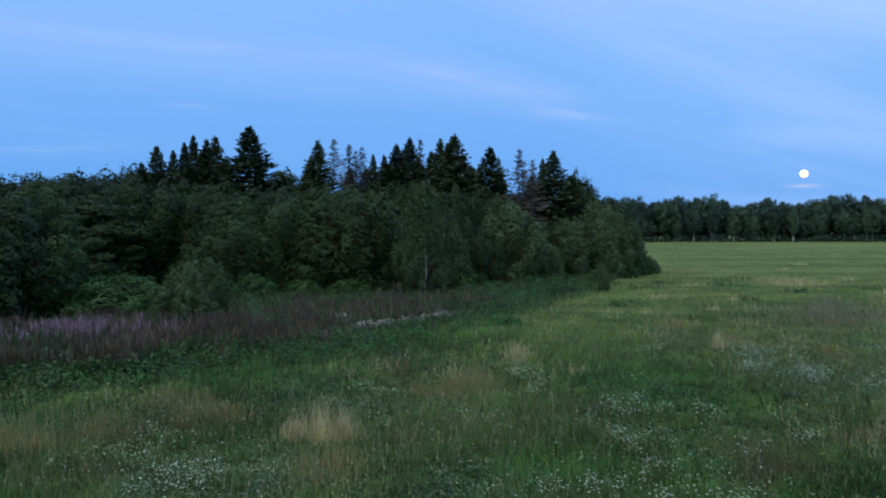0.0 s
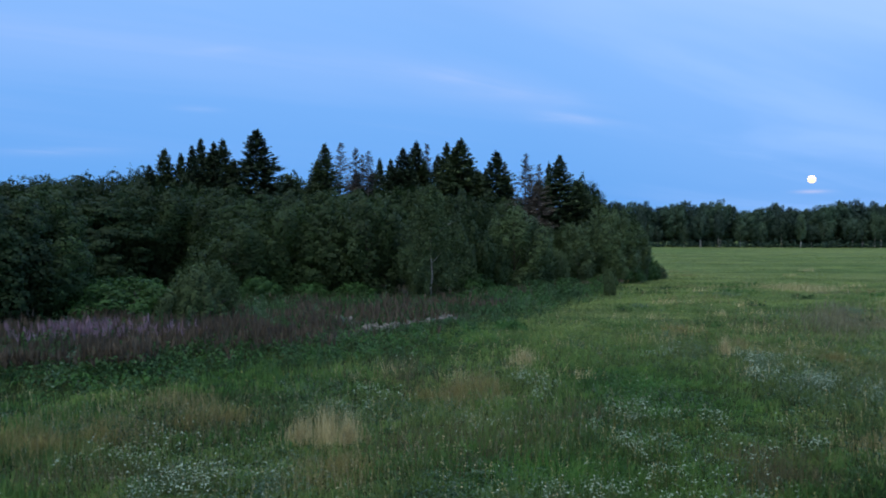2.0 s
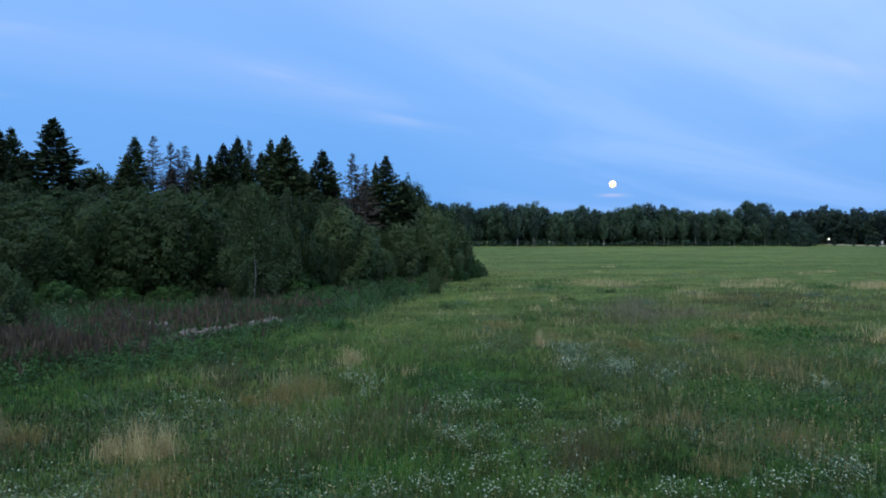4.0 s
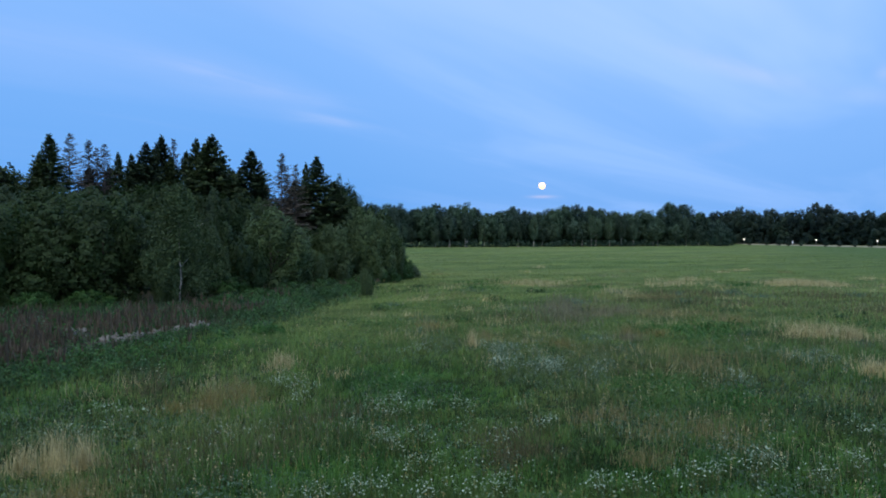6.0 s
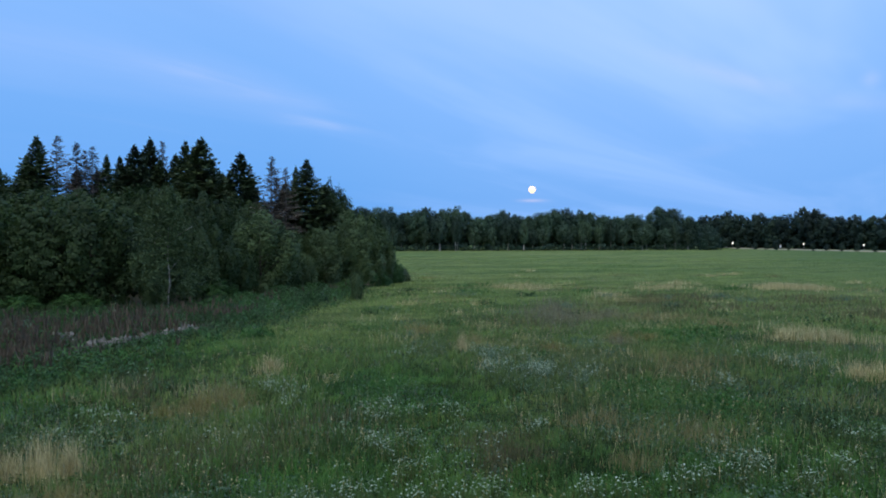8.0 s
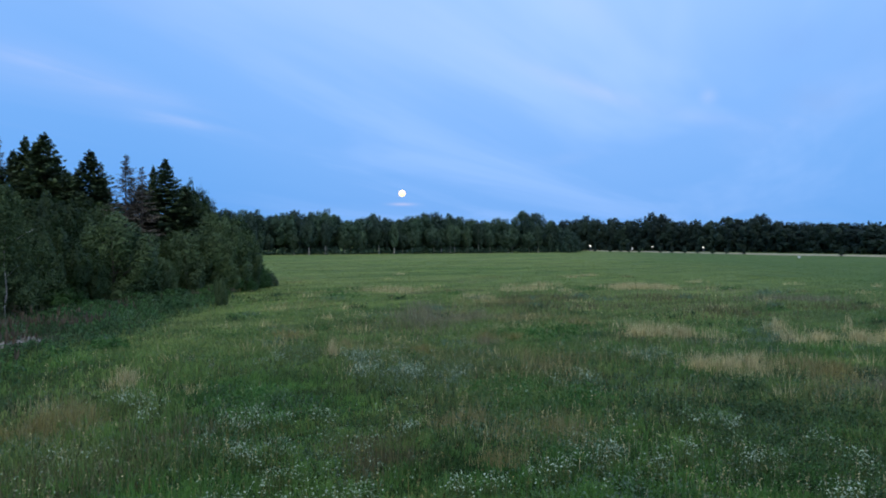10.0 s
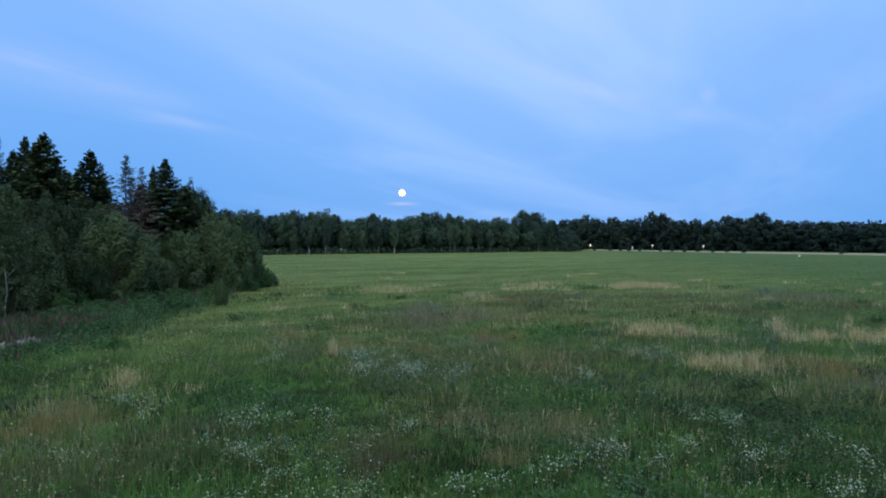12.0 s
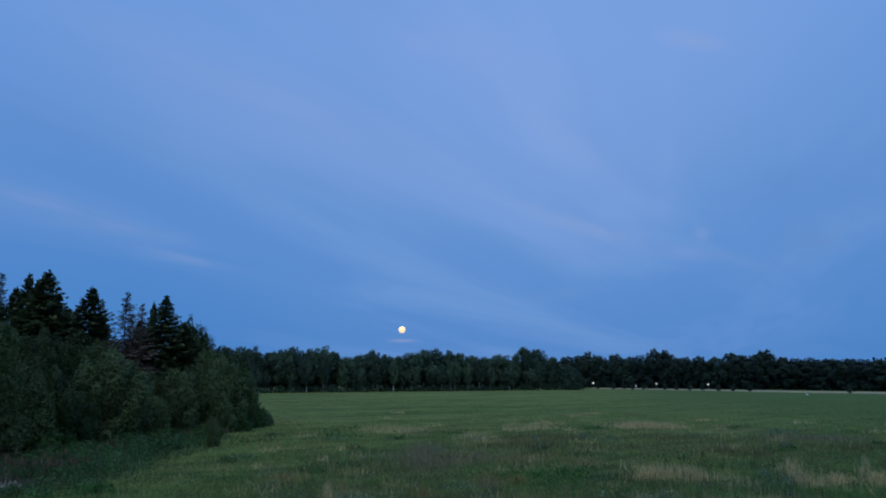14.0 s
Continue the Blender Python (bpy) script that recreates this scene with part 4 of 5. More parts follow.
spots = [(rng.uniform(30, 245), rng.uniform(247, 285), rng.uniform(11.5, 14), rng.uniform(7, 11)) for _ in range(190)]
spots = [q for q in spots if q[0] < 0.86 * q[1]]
wood_mass("far_wood", spots, "dense dark green wood beyond the meadow", HAZY_FAR_LEAF, 0.9, 260)
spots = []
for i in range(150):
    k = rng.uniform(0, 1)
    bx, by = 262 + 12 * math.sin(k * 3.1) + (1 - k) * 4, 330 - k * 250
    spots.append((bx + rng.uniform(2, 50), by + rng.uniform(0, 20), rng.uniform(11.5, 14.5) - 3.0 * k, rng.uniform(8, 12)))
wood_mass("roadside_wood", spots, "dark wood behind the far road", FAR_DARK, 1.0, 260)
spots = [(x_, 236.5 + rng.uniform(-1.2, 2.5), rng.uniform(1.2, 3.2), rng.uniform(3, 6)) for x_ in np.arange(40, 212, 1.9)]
wood_mass("wood_edge_undergrowth", spots, "low dark undergrowth along the far wood edge", HAZY_FAR_LEAF, 0.45, 60)
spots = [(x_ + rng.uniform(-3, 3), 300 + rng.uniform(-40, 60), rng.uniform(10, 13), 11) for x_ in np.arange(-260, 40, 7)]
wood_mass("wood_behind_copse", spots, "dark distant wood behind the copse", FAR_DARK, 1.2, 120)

# ---- the far road ----
road_line = [(330, 372), (290, 318), (252, 262), (246, 232), (236, 190), (226, 153), (221, 129), (217, 108), (212, 84), (205, 55)]
bm = bmesh.new()
rows_ = []
for i, (x, y) in enumerate(road_line):
    a, b = road_line[max(i - 1, 0)], road_line[min(i + 1, len(road_line) - 1)]
    d = Vector((b[0] - a[0], b[1] - a[1], 0)).normalized()
    s = Vector((-d.y, d.x, 0))
    bank = 0.22 + 0.035 * i
    rows_.append([bm.verts.new(Vector((x, y, z_)) + s * k) for k, z_ in ((-5.0, -0.05), (-2.4, 0.95 * bank), (2.4, bank), (5.0, -0.05))])
for p, q in zip(rows_, rows_[1:]):
    for i in range(3):
        bm.faces.new((p[i], p[i + 1], q[i + 1], q[i]))
bmesh.ops.recalc_face_normals(bm, faces=bm.faces)
me = bpy.data.meshes.new("road")
bm.to_mesh(me)
bm.free()
me.materials.append(ROAD)
tagged(new("road", me), "pale gravel road on a low bank", "road", kind="structure")

protos = [tree("roadside_sapling", 2.4, trunk_mesh("sapling_stem", 2.4, 0.03, BARK, 3), leafy_crown("sapling_leaves", 2.4, 1.7, 0.12, 30, 420, 0.16, FAR_DARK, 0.5),
               "small dark bushy tree in the row along the road", "sapling", "saplings along the road") for _ in range(2)]
plant(protos, [(x - 6, y, h, 1.8) for x, y, h in [(235.3, 243.4, 2.2), (234.2, 232.3, 2.4), (233.5, 225.3, 2.8), (232.9, 219.7, 2.4), (232.1, 212.5, 2.9), (230.8, 199.9, 2.9), (230.1, 193.2, 2.7), (229.4, 186.4, 2.9), (228.7, 179.7, 3.0), (228, 172.1, 2.2), (227.3, 165.4, 2.2), (226.5, 157.9, 2.0), (215, 116.5, 2.9)]], 2.4, 1.8)


def road_sign(x, y, height, width, tall, lit):
    e = new("road_sign" if not lit else "road_lamp")
    v, f = tube([(0, 0, -0.1), (0, 0, height)], [0.06, 0.06], 8)
    part("post", mesh_of("post", v, f, STEEL), e, "grey steel post")
    b = bmesh.new()
    bmesh.ops.create_cube(b, size=1)
    bmesh.ops.scale(b, vec=(width, 0.12, tall), verts=b.verts)
    bmesh.ops.bevel(b, geom=b.edges[:], offset=0.04, segments=2, affect="EDGES")
    me_ = bpy.data.meshes.new("panel")
    b.to_mesh(me_)
    b.free()
    me_.materials.append(LAMPLIGHT if lit else PAINT)
    part("lamp_glass" if lit else "panel", me_, e, at=(0, 0, height))
    e.matrix_basis = pose(x, y, 0, 0, 0, -math.degrees(math.atan2(x, y)))
    if lit:
        tagged(e, "small lit lamp on a post by the road", "lamp", "lamps by the road")
    else:
        tagged(e, "white sign on a steel post by the road", "road sign", "signs by the road")


road_sign(254.6, 273.7, 2.7, 0.8, 0.8, True)
road_sign(242, 232, 1.5, 0.6, 1.3, False)
road_sign(240, 218.1, 2.6, 0.55, 0.55, True)
road_sign(234, 186.0, 2.4, 0.55, 0.55, True)
road_sign(170, 105.6, 0.45, 0.55, 0.4, False)


# ---- stones ----
def stone(x, y, sx, sy, sz, turn):
    b = bmesh.new()
    bmesh.ops.create_icosphere(b, subdivisions=2, radius=0.5)
    off = Vector((x * 3.1, y * 1.7, sx * 9))
    for v in b.verts:
        v.co *= 1 + 0.7 * noise.noise(v.co * 2.6 + off)
        v.co.x *= sx
        v.co.y *= sy
        v.co.z = max(v.co.z, -0.3) * sz
    me_ = bpy.data.meshes.new("stone")
    b.to_mesh(me_)
    b.free()
    me_.materials.append(RUBBLE)
    ob = new("stone", me_)
    ob.matrix_basis = pose(x, y, float(lie(np.array(x), np.array(y))) + 0.25 * sz, 0, 0, turn)
    tagged(ob, "pale grey stone in a row among the herbs", "stone", "row of pale stones")


for i in range(30):
    k = i / 29
    x = -3.5 + 3.7 * k + rng.normal(0, 0.05)
    stone(x, 28.3 + 3.9 * k - 0.5 * math.sin(k * 3.1) + rng.normal(0, 0.16), rng.uniform(0.22, 0.50), rng.uniform(0.18, 0.4), rng.uniform(0.24, 0.46), rng.uniform(0, 180))
for x, y in ((-4.75, 30.1), (-4.35, 30.3)):
    stone(x, y, 0.6, 0.4, 0.5, rng.uniform(0, 180))

# ---- meadow plants ----
LEFT, RIGHT = radians(-48), radians(76)        # the dense part of the meadow, by bearing from north


def scatter(n, r0, r1, power=1.0):
    """Places on the meadow, thinning out with distance."""
    a = rng.uniform(LEFT, RIGHT, n)
    k = rng.uniform(0, 1, n)
    r = r0 * (r1 / r0) ** (k ** power)
    return r * np.sin(a), r * np.cos(a), r


def waves(x, y, s, seed):
    """Smooth patchiness, 0 to 1."""
    g = np.random.default_rng(seed)
    q = np.zeros_like(x)
    for i in range(7):
        a, p = g.uniform(0, 6.28), g.uniform(0, 6.28)
        k = s * g.uniform(0.6, 1.9)
        q += np.sin(k * (x * math.cos(a) + y * math.sin(a)) + p)
    return 1 / (1 + np.exp(-q * 0.9))


# near grass, blade by blade
x, y, r = scatter(30000, 7.5, 30)
x, y = [np.repeat(q, 6) + rng.normal(0, 0.07, len(q) * 6) for q in (x, y)]
r = np.hypot(x, y)
lift = np.repeat(rng.uniform(0.6, 1.5, len(x) // 6), 6)
keep = y < edge(HERB_EDGE, x) + 2.2 + ragged(x) + rng.normal(0, 0.6, len(x))
x, y, r, lift = x[keep], y[keep], r[keep], lift[keep]
h = lift * (0.05 + 0.13 * waves(x, y, 0.5, 3) ** 1.5 + 0.13 * waves(x, y, 4.5, 5) ** 1.5) * rng.uniform(0.55, 1.35, len(x))
w = 0.0065 + 0.00075 * r
v, f = blade_tris(ground_points(x, y), h, w, np.abs(rng.normal(0.48, 0.28, len(x))))
tagged(new("meadow_grass", mesh_of("meadow_grass", v, f, BLADES)), "rough green and straw-tinted meadow grass", "grass", kind="stuff")
# grass farther off
x, y, r = scatter(400000, 26, 170, 1.1)
keep = (y < edge(HERB_EDGE, x) + 1.5 + 0.09 * y + 1.6 * ragged(x) + rng.normal(0, 3.0, len(x)))
x, y, r = x[keep], y[keep], r[keep]
short = np.clip((y + 0.45 * x - 55) / 35, 0, 1)
h = (0.06 + 0.09 * waves(x, y, 0.3, 3)) * rng.uniform(0.5, 1.4, len(x)) * (1 - 0.55 * short)
w = 0.0012 * r * rng.uniform(0.7, 1.4, len(x))
v, f = blade_one(ground_points(x, y), h, w, rng.uniform(0.2, 1.5, len(x)))
tagged(new("far_meadow_grass", mesh_of("far_meadow_grass", v, f, BLADES)), "green and straw-coloured meadow grass thinning into distance", "grass", kind="stuff")


# thinner grass on the rest of the meadow
a = rng.uniform(0, 2 * math.pi, 70000)
r = np.where(rng.uniform(0, 1, len(a)) < 0.12, 2.7 * np.sqrt(rng.uniform(0, 1, len(a))), 2.5 * 32 ** rng.uniform(0, 1, len(a)))
x, y = r * np.sin(a), r * np.cos(a)
keep = (y < edge(HERB_EDGE, x)) & ((r < 8) | (np.abs(((a + math.pi) % (2 * math.pi)) - math.pi - radians(14)) > radians(61)))
x, y, r = x[keep], y[keep], r[keep]
v, f = blade_one(ground_points(x, y), rng.uniform(0.12, 0.4, len(x)), 0.008 + 0.0012 * r, rng.uniform(0, 0.7, len(x)))
tagged(new("outer_meadow_grass", mesh_of("outer_meadow_grass", v, f, BLADES)), "thin green meadow grass around the viewpoint", "grass", kind="stuff")


def dry_clump(name, mat, n, radius, height, label, group):
    a = rng.uniform(0, 6.283, n)
    rr = np.minimum(radius * np.abs(rng.normal(0, 0.6, n)), radius * 1.6)
    p = np.stack([rr * np.cos(a), rr * np.sin(a), np.full(n, -0.03)], 1)
    h = height * rng.uniform(0.35, 1.2, n) * np.clip(1.1 - 0.4 * (rr / radius) ** 2, 0.35, 1.1)
    v, f = blade_tris(p, h, np.full(n, 0.011) * rng.uniform(0.7, 1.5, n), np.abs(rng.normal(0.28, 0.16, n)))
    return tagged(new(name, mesh_of(name, v, f, mat)), label, "grass clump", group, "stuff")


straw_protos = [dry_clump("straw_grass_clump", STRAW, 260, 0.55, 0.75, "tall clump of straw-coloured dry grass", "straw grass clumps") for _ in range(3)]
rust_protos = [dry_clump("rusty_grass_clump", RUSTY, 260, 0.7, 0.50, "clump of reddish-brown dry grass", "rusty grass clumps") for _ in range(3)]
mauve_protos = [dry_clump("mauve_grass_clump", MAUVE, 420, 0.9, 0.5, "clump of grey-mauve flowering grass", "mauve grass clumps") for _ in range(2)]
STRAW_AT = [(-2.9, 13.5, 0.7, 0.85), (-2.4, 13.6, 0.8, 1.15), (-1.9, 13.4, 0.7, 0.95), (-2.3, 13.1, 0.7, 0.8), (2.4, 21.7, 1.2, 0.8), (9.3, 23.2, 0.7, 0.9), (18.0, 14.4, 1.3, 0.9), (18.7, 13.9, 1.3, 0.9), (19.5, 13.6, 1.2, 0.9),
            (23.0, 20.6, 1.5, 1.0), (24.2, 20.3, 1.5, 0.9), (22.0, 20.9, 1.4, 0.9), (26.7, 17.0, 1.4, 0.8), (28.2, 16.6, 1.6, 0.8), (29.9, 15.9, 1.6, 0.9), (31.4, 15.4, 1.5, 0.8), (29.0, 19.0, 1.2, 1.0)]
RUST_AT = [(-7.3, 12.2, 1.0, 0.9), (-6.6, 12.9, 0.9, 0.8), (-5.3, 14.0, 1.0, 0.8), (-4.6, 14.6, 1.0, 0.8), (-8.2, 12.4, 1.0, 0.9), (0.2, 17.2, 1.1, 0.9), (0.9, 17.5, 1.1, 1.0), (-0.6, 17.0, 1.0, 0.7), (-1.8, 11.6, 0.9, 0.7), (9.6, 28.9, 1.6, 0.7), (12.4, 22.2, 1.0, 0.8),
           (16.2, 23.7, 1.2, 0.9), (17.4, 23.2, 1.2, 0.8), (20.2, 11.4, 1.1, 0.9), (21.0, 11.9, 1.2, 0.9)]


def set_out(protos, rows):
    for i, (x, y, wide, tall) in enumerate(rows):
        p = protos[i % len(protos)]
        m = pose(x, y, float(lie(np.array(x), np.array(y))), 0, 0, float(rng.uniform(0, 360))) @ Matrix.Diagonal((wide, wide, tall, 1))
        if i < len(protos):
            p.matrix_basis = m
        else:
            copy_thing(p, m).matrix_basis = m


set_out(straw_protos, [(x, y, w, 0.85 * h) for x, y, w, h in STRAW_AT])
set_out(rust_protos, RUST_AT)
set_out(mauve_protos, [(19.2, 30.5, 1.6, 1.0), (20.8, 31.2, 1.6, 1.0), (17.9, 31.0, 1.4, 0.9), (15.5, 22.6, 1.0, 0.8), (19.6, 9.8, 1.1, 0.7)])

# patches in the meadow: middle, half breadth, half depth, plants
STRAW_PATCH = [(24.5, 22.4, 1.4, 2.2, 150), (24.8, 20.1, 0.9, 1.8, 91), (19.4, 14.2, 1.3, 1.7, 312), (26.5, 16.5, 1.1, 1.2, 88), (29.5, 15.3, 1.2, 1.2, 79), (46.2, 43.8, 2.2, 1.8, 420), (36.5, 47.5, 2.0, 1.6, 110), (41.5, 50.3, 1.2, 2.5, 40), (28.6, 42.4, 1.3, 2.6, 70), (31, 20.5, 0.2, 2.6, 30), (32.9, 18.1, 0.3, 2.5, 30), (9.4, 23.5, 0.1, 1.2, 30), (26.6, 53, 2.6, 2.4, 170), (-2.4, 13.3, 0.6, 0.4, 90)]
TAN_PATCH = [(22.4, 29.6, 1.8, 1.4, 240), (20.5, 33.5, 1.6, 1.5, 150), (27.5, 38.0, 2.5, 1.8, 160), (23.2, 25.8, 0.9, 0.8, 120), (16.9, 24.2, 0.8, 1.8, 108), (19.5, 11, 0.7, 2, 299), (8.4, 13, 0.6, 0.7, 214), (9.5, 11, 1, 1, 598), (7.5, 10.2, 0.5, 0.4, 183), (14.6, 17.7, 1.3, 1.5, 333), (0.9, 17.8, 0.6, 1.3, 314), (0.1, 16.9, 0.3, 0.7, 114), (9.7, 28.6, 0.7, 1.8, 95), (10.6, 25.2, 0.5, 1.3, 67), (21.2, 13.1, 1.2, 1.6, 285), (-7.9, 12.8, 0.8, 1.7, 480), (-7, 14, 0.6, 1.1, 240), (-6.5, 15.3, 0.7, 1, 306), (-5.6, 15.1, 0.5, 0.9, 214), (-2, 11.5, 0.5, 0.7, 486), (0.8, 17.9, 0.7, 1.2, 293)]
OLIVE_PATCH = [(-6.6, 10.7, 0.4, 0.5, 158), (-5.4, 11.1, 0.5, 0.4, 176), (-1.7, 19.5, 1.1, 1.3, 246), (-5.3, 13.6, 1.4, 0.9, 580), (-0.5, 13, 1, 1.1, 594), (5.6, 11.5, 0.7, 0.8, 400), (1, 13, 1, 1.1, 594), (15.2, 30, 2.5, 3.3, 277), (30.4, 31, 3.2, 3, 158), (2.4, 14.8, 1, 1.3, 528), (5.5, 12, 0.6, 0.9, 316), (37.1, 29.2, 2.3, 2.1, 66), (26, 33, 3, 3, 260), (34, 25, 3, 2.5, 260), (40, 34, 3, 3, 200), (22, 20.5, 2, 2, 300), (31, 39, 3, 2.5, 180), (43, 24, 3, 3, 180)]
GREY_PATCH = [(17.9, 16.3, 0.8, 1.8, 182), (12.9, 14.2, 0.5, 0.8, 112), (10.6, 17.1, 0.4, 1.5, 140), (14.6, 22.8, 0.5, 1.2, 57), (8.9, 19.9, 0.7, 1.4, 168), (10, 18.2, 0.8, 1.2, 210), (27.9, 18.7, 1.2, 1.9, 118), (50.1, 32.7, 2, 3.3, 60), (-4.4, 10.6, 0.7, 0.4, 294), (-2.8, 10.6, 0.3, 0.3, 107), (9.3, 17.9, 0.9, 1.1, 247), (9.8, 20.9, 0.6, 1.2, 108)]
DARK_PATCH = [(14, 9.9, 0.8, 1.9, 530), (15.2, 8.9, 1.2, 1.7, 663), (12.4, 6.8, 0.8, 1.3, 608), (11.8, 8.3, 0.6, 1.2, 390), (29, 24.6, 1.9, 2, 40), (16.5, 11.9, 0.7, 0.9, 124), (-6.2, 13.6, 1.1, 0.8, 396), (10.8, 19.7, 0.5, 0.7, 45)]
FRESH_PATCH = [(19.1, 23.6, 1.9, 1.7, 202), (11.1, 15.2, 0.9, 1.2, 288), (11.4, 13.1, 1.1, 1, 384), (4.9, 18.1, 0.9, 1.1, 288), (2.6, 28.6, 0.45, 0.6, 260), (-20.3, 50.8, 1.8, 5.8, 120)]
MAUVE_PATCH = [(18.3, 32.6, 1.3, 4.7, 268), (46.4, 28.2, 2.7, 2.2, 96)]
FLOWER_PATCH = [(3.6, 14.4, 0.5, 0.5, 330), (3.4, 12.7, 0.5, 0.5, 360), (1.7, 10.7, 0.8, 0.6, 300), (7.0, 22.7, 0.9, 1.2, 152), (8.8, 17.6, 1.0, 1.8, 360), (2.3, 18.3, 0.5, 0.9, 145), (-1.6, 16.0, 0.5, 0.6, 140), (-2.4, 14.9, 0.6, 0.5, 165), (0.8, 14.0, 0.3, 0.4, 115), (-5.0, 11.6, 0.5, 0.7, 290), (-6.1, 11.3, 0.3, 0.4, 130), (-4.1, 10.3, 0.5, 0.5, 340), (5.3, 13.8, 0.5, 0.9, 240), (2.9, 9.7, 0.5, 0.3, 130)]
FLOWER_PATCH_B = [(2.4, 17.6, 0.9, 1.0, 265), (7.2, 8.8, 0.4, 0.4, 180), (6.0, 8.9, 0.4, 0.5, 265), (3.9, 10.8, 0.7, 0.6, 190), (8.5, 8.5, 0.5, 0.6, 265), (6.6, 12.9, 0.5, 0.5, 140), (12.4, 9.4, 0.6, 0.9, 265), (10.8, 7.6, 0.4, 0.5, 190), (9.3, 8.2, 0.3, 0.3, 115), (4.0, 9.8, 0.7, 0.5, 200), (10.1, 8.1, 0.4, 0.4, 160), (12.9, 7.2, 0.6, 0.8, 290), (10.6, 5.8, 0.5, 0.4, 227)]


def oval(rows):
    """Ragged ovals of plants, each lying along its own line across the meadow."""
    out_ = []
    for cx, cy, a, b, n in rows:
        d = math.hypot(cx, cy)
        n = int(n * (0.7 + d / 22))
        fx, fy = cx / d, cy / d
        lumps = rng.normal(0, 0.6, (max(5, n // 22), 2))
        q = lumps[rng.integers(0, len(lumps), n)] + rng.normal(0, 0.28, (n, 2))
        out_.append(np.stack([cx + fy * q[:, 0] * a + fx * q[:, 1] * b, cy - fx * q[:, 0] * a + fy * q[:, 1] * b], 1))
    q = np.concatenate(out_)
    return q[q[:, 1] < edge(HERB_EDGE, q[:, 0]) + 2]


def blade_ovals(name, rows, tall, wide, mat, label):
    q = oval(rows)
    r = np.hypot(q[:, 0], q[:, 1])
    v, f = blade_one(ground_points(q[:, 0], q[:, 1]), tall * rng.uniform(0.35, 1.15, len(q)), 0.003 + wide * r, rng.uniform(0, 0.35, len(q)))
    tagged(new(name, mesh_of(name, v, f, mat)), label, "grass", kind="stuff")


blade_ovals("straw_grass_drifts", [(x, y, a, b, int(n * 1.1)) for x, y, a, b, n in STRAW_PATCH], 0.5, 0.0006, STRAW, "pale straw-coloured drifts of dry grass")
blade_ovals("tan_grass_drifts", [(x, y, a, b, int(n * 1.25)) for x, y, a, b, n in TAN_PATCH], 0.38, 0.0006, TAN, "tan and brown drifts of seeding grass")
blade_ovals("olive_grass_drifts", OLIVE_PATCH, 0.38, 0.0009, OLIVE, "dull olive drifts of meadow grass")
blade_ovals("mauve_grass_drifts", [(x, y, a, b, n * 2) for x, y, a, b, n in MAUVE_PATCH], 0.5, 0.0010, MAUVE, "grey-mauve drifts of flowering grass")


def flower_heads(p, size, petals=6):
    """Flat white heads, slightly domed and tilted."""
    k = len(p)
    n = unit(rng.normal(0, 0.35, (k, 3)) + np.array([0, 0, 1.0]))
    u = unit(np.cross(n, rng.normal(size=(k, 3))))
    w = np.cross(n, u)
    s = size[:, None]
    rim = [p + (u * math.cos(6.283 * i / petals) + w * math.sin(6.283 * i / petals)) * s * rng.uniform(0.75, 1.1, (k, 1)) for i in range(petals)]
    v = np.stack([p + n * s * 0.35, *rim], 1).reshape(-1, 3)
    o = (np.arange(k) * (petals + 1))[:, None]
    f = np.concatenate([o + [0, i + 1, (i + 1) % petals + 1] for i in range(petals)])
    return v, f


# white umbels, in clumps and scattered
def clumps_of(q, few, many, spread):
    k = rng.integers(few, many, len(q))
    big = np.repeat(rng.uniform(0.4, 1.3, len(q)) * spread, k)
    return np.repeat(q, k, 0) + rng.normal(0, 1, (int(k.sum()), 2)) * big[:, None]


ps = []
for rows in (FLOWER_PATCH, FLOWER_PATCH_B, [(x, y, a, b, n * 1.3) for x, y, a, b, n in GREY_PATCH]):
    ps.append(clumps_of(oval([(x, y, a * 1.15, b * 1.2, max(5, int(n * 0.055))) for x, y, a, b, n in rows]), 8, 28, 0.12))
x, y, r = scatter(2000, 7.5, 50)
keep = (y < edge(HERB_EDGE, x) - 1) & (rng.uniform(0, 1, len(x)) < 0.10 + 0.9 * waves(x, y, 0.7, 21) ** 2)
ps.append(clumps_of(np.stack([x[keep], y[keep]], 1), 2, 11, 0.2))
q = np.concatenate(ps)
q = q[q[:, 1] < edge(HERB_EDGE, q[:, 0]) + 1]
g = ground_points(q[:, 0], q[:, 1])
top_ = g + np.array([0, 0, 1.0]) * rng.uniform(0.20, 0.42, len(g))[:, None]
v, f = flower_heads(top_, (0.006 + 0.020 * rng.uniform(0, 1, len(g)) ** 2) * np.clip(np.hypot(q[:, 0], q[:, 1]) / 18, 0.8, 0.95))
tagged(new("white_meadow_flowers", mesh_of("white_meadow_flowers", v, f, WHITE)), "small white flat-headed flowers scattered through meadow grass", "flowers", kind="stuff")
v, f = blade_one(g, top_[:, 2] - g[:, 2] + 0.01, np.full(len(g), 0.008), np.zeros(len(g)))
tagged(new("flower_stems", mesh_of("flower_stems", v, f, STEM)), "thin green stems of white meadow flowers", "stems", kind="stuff")


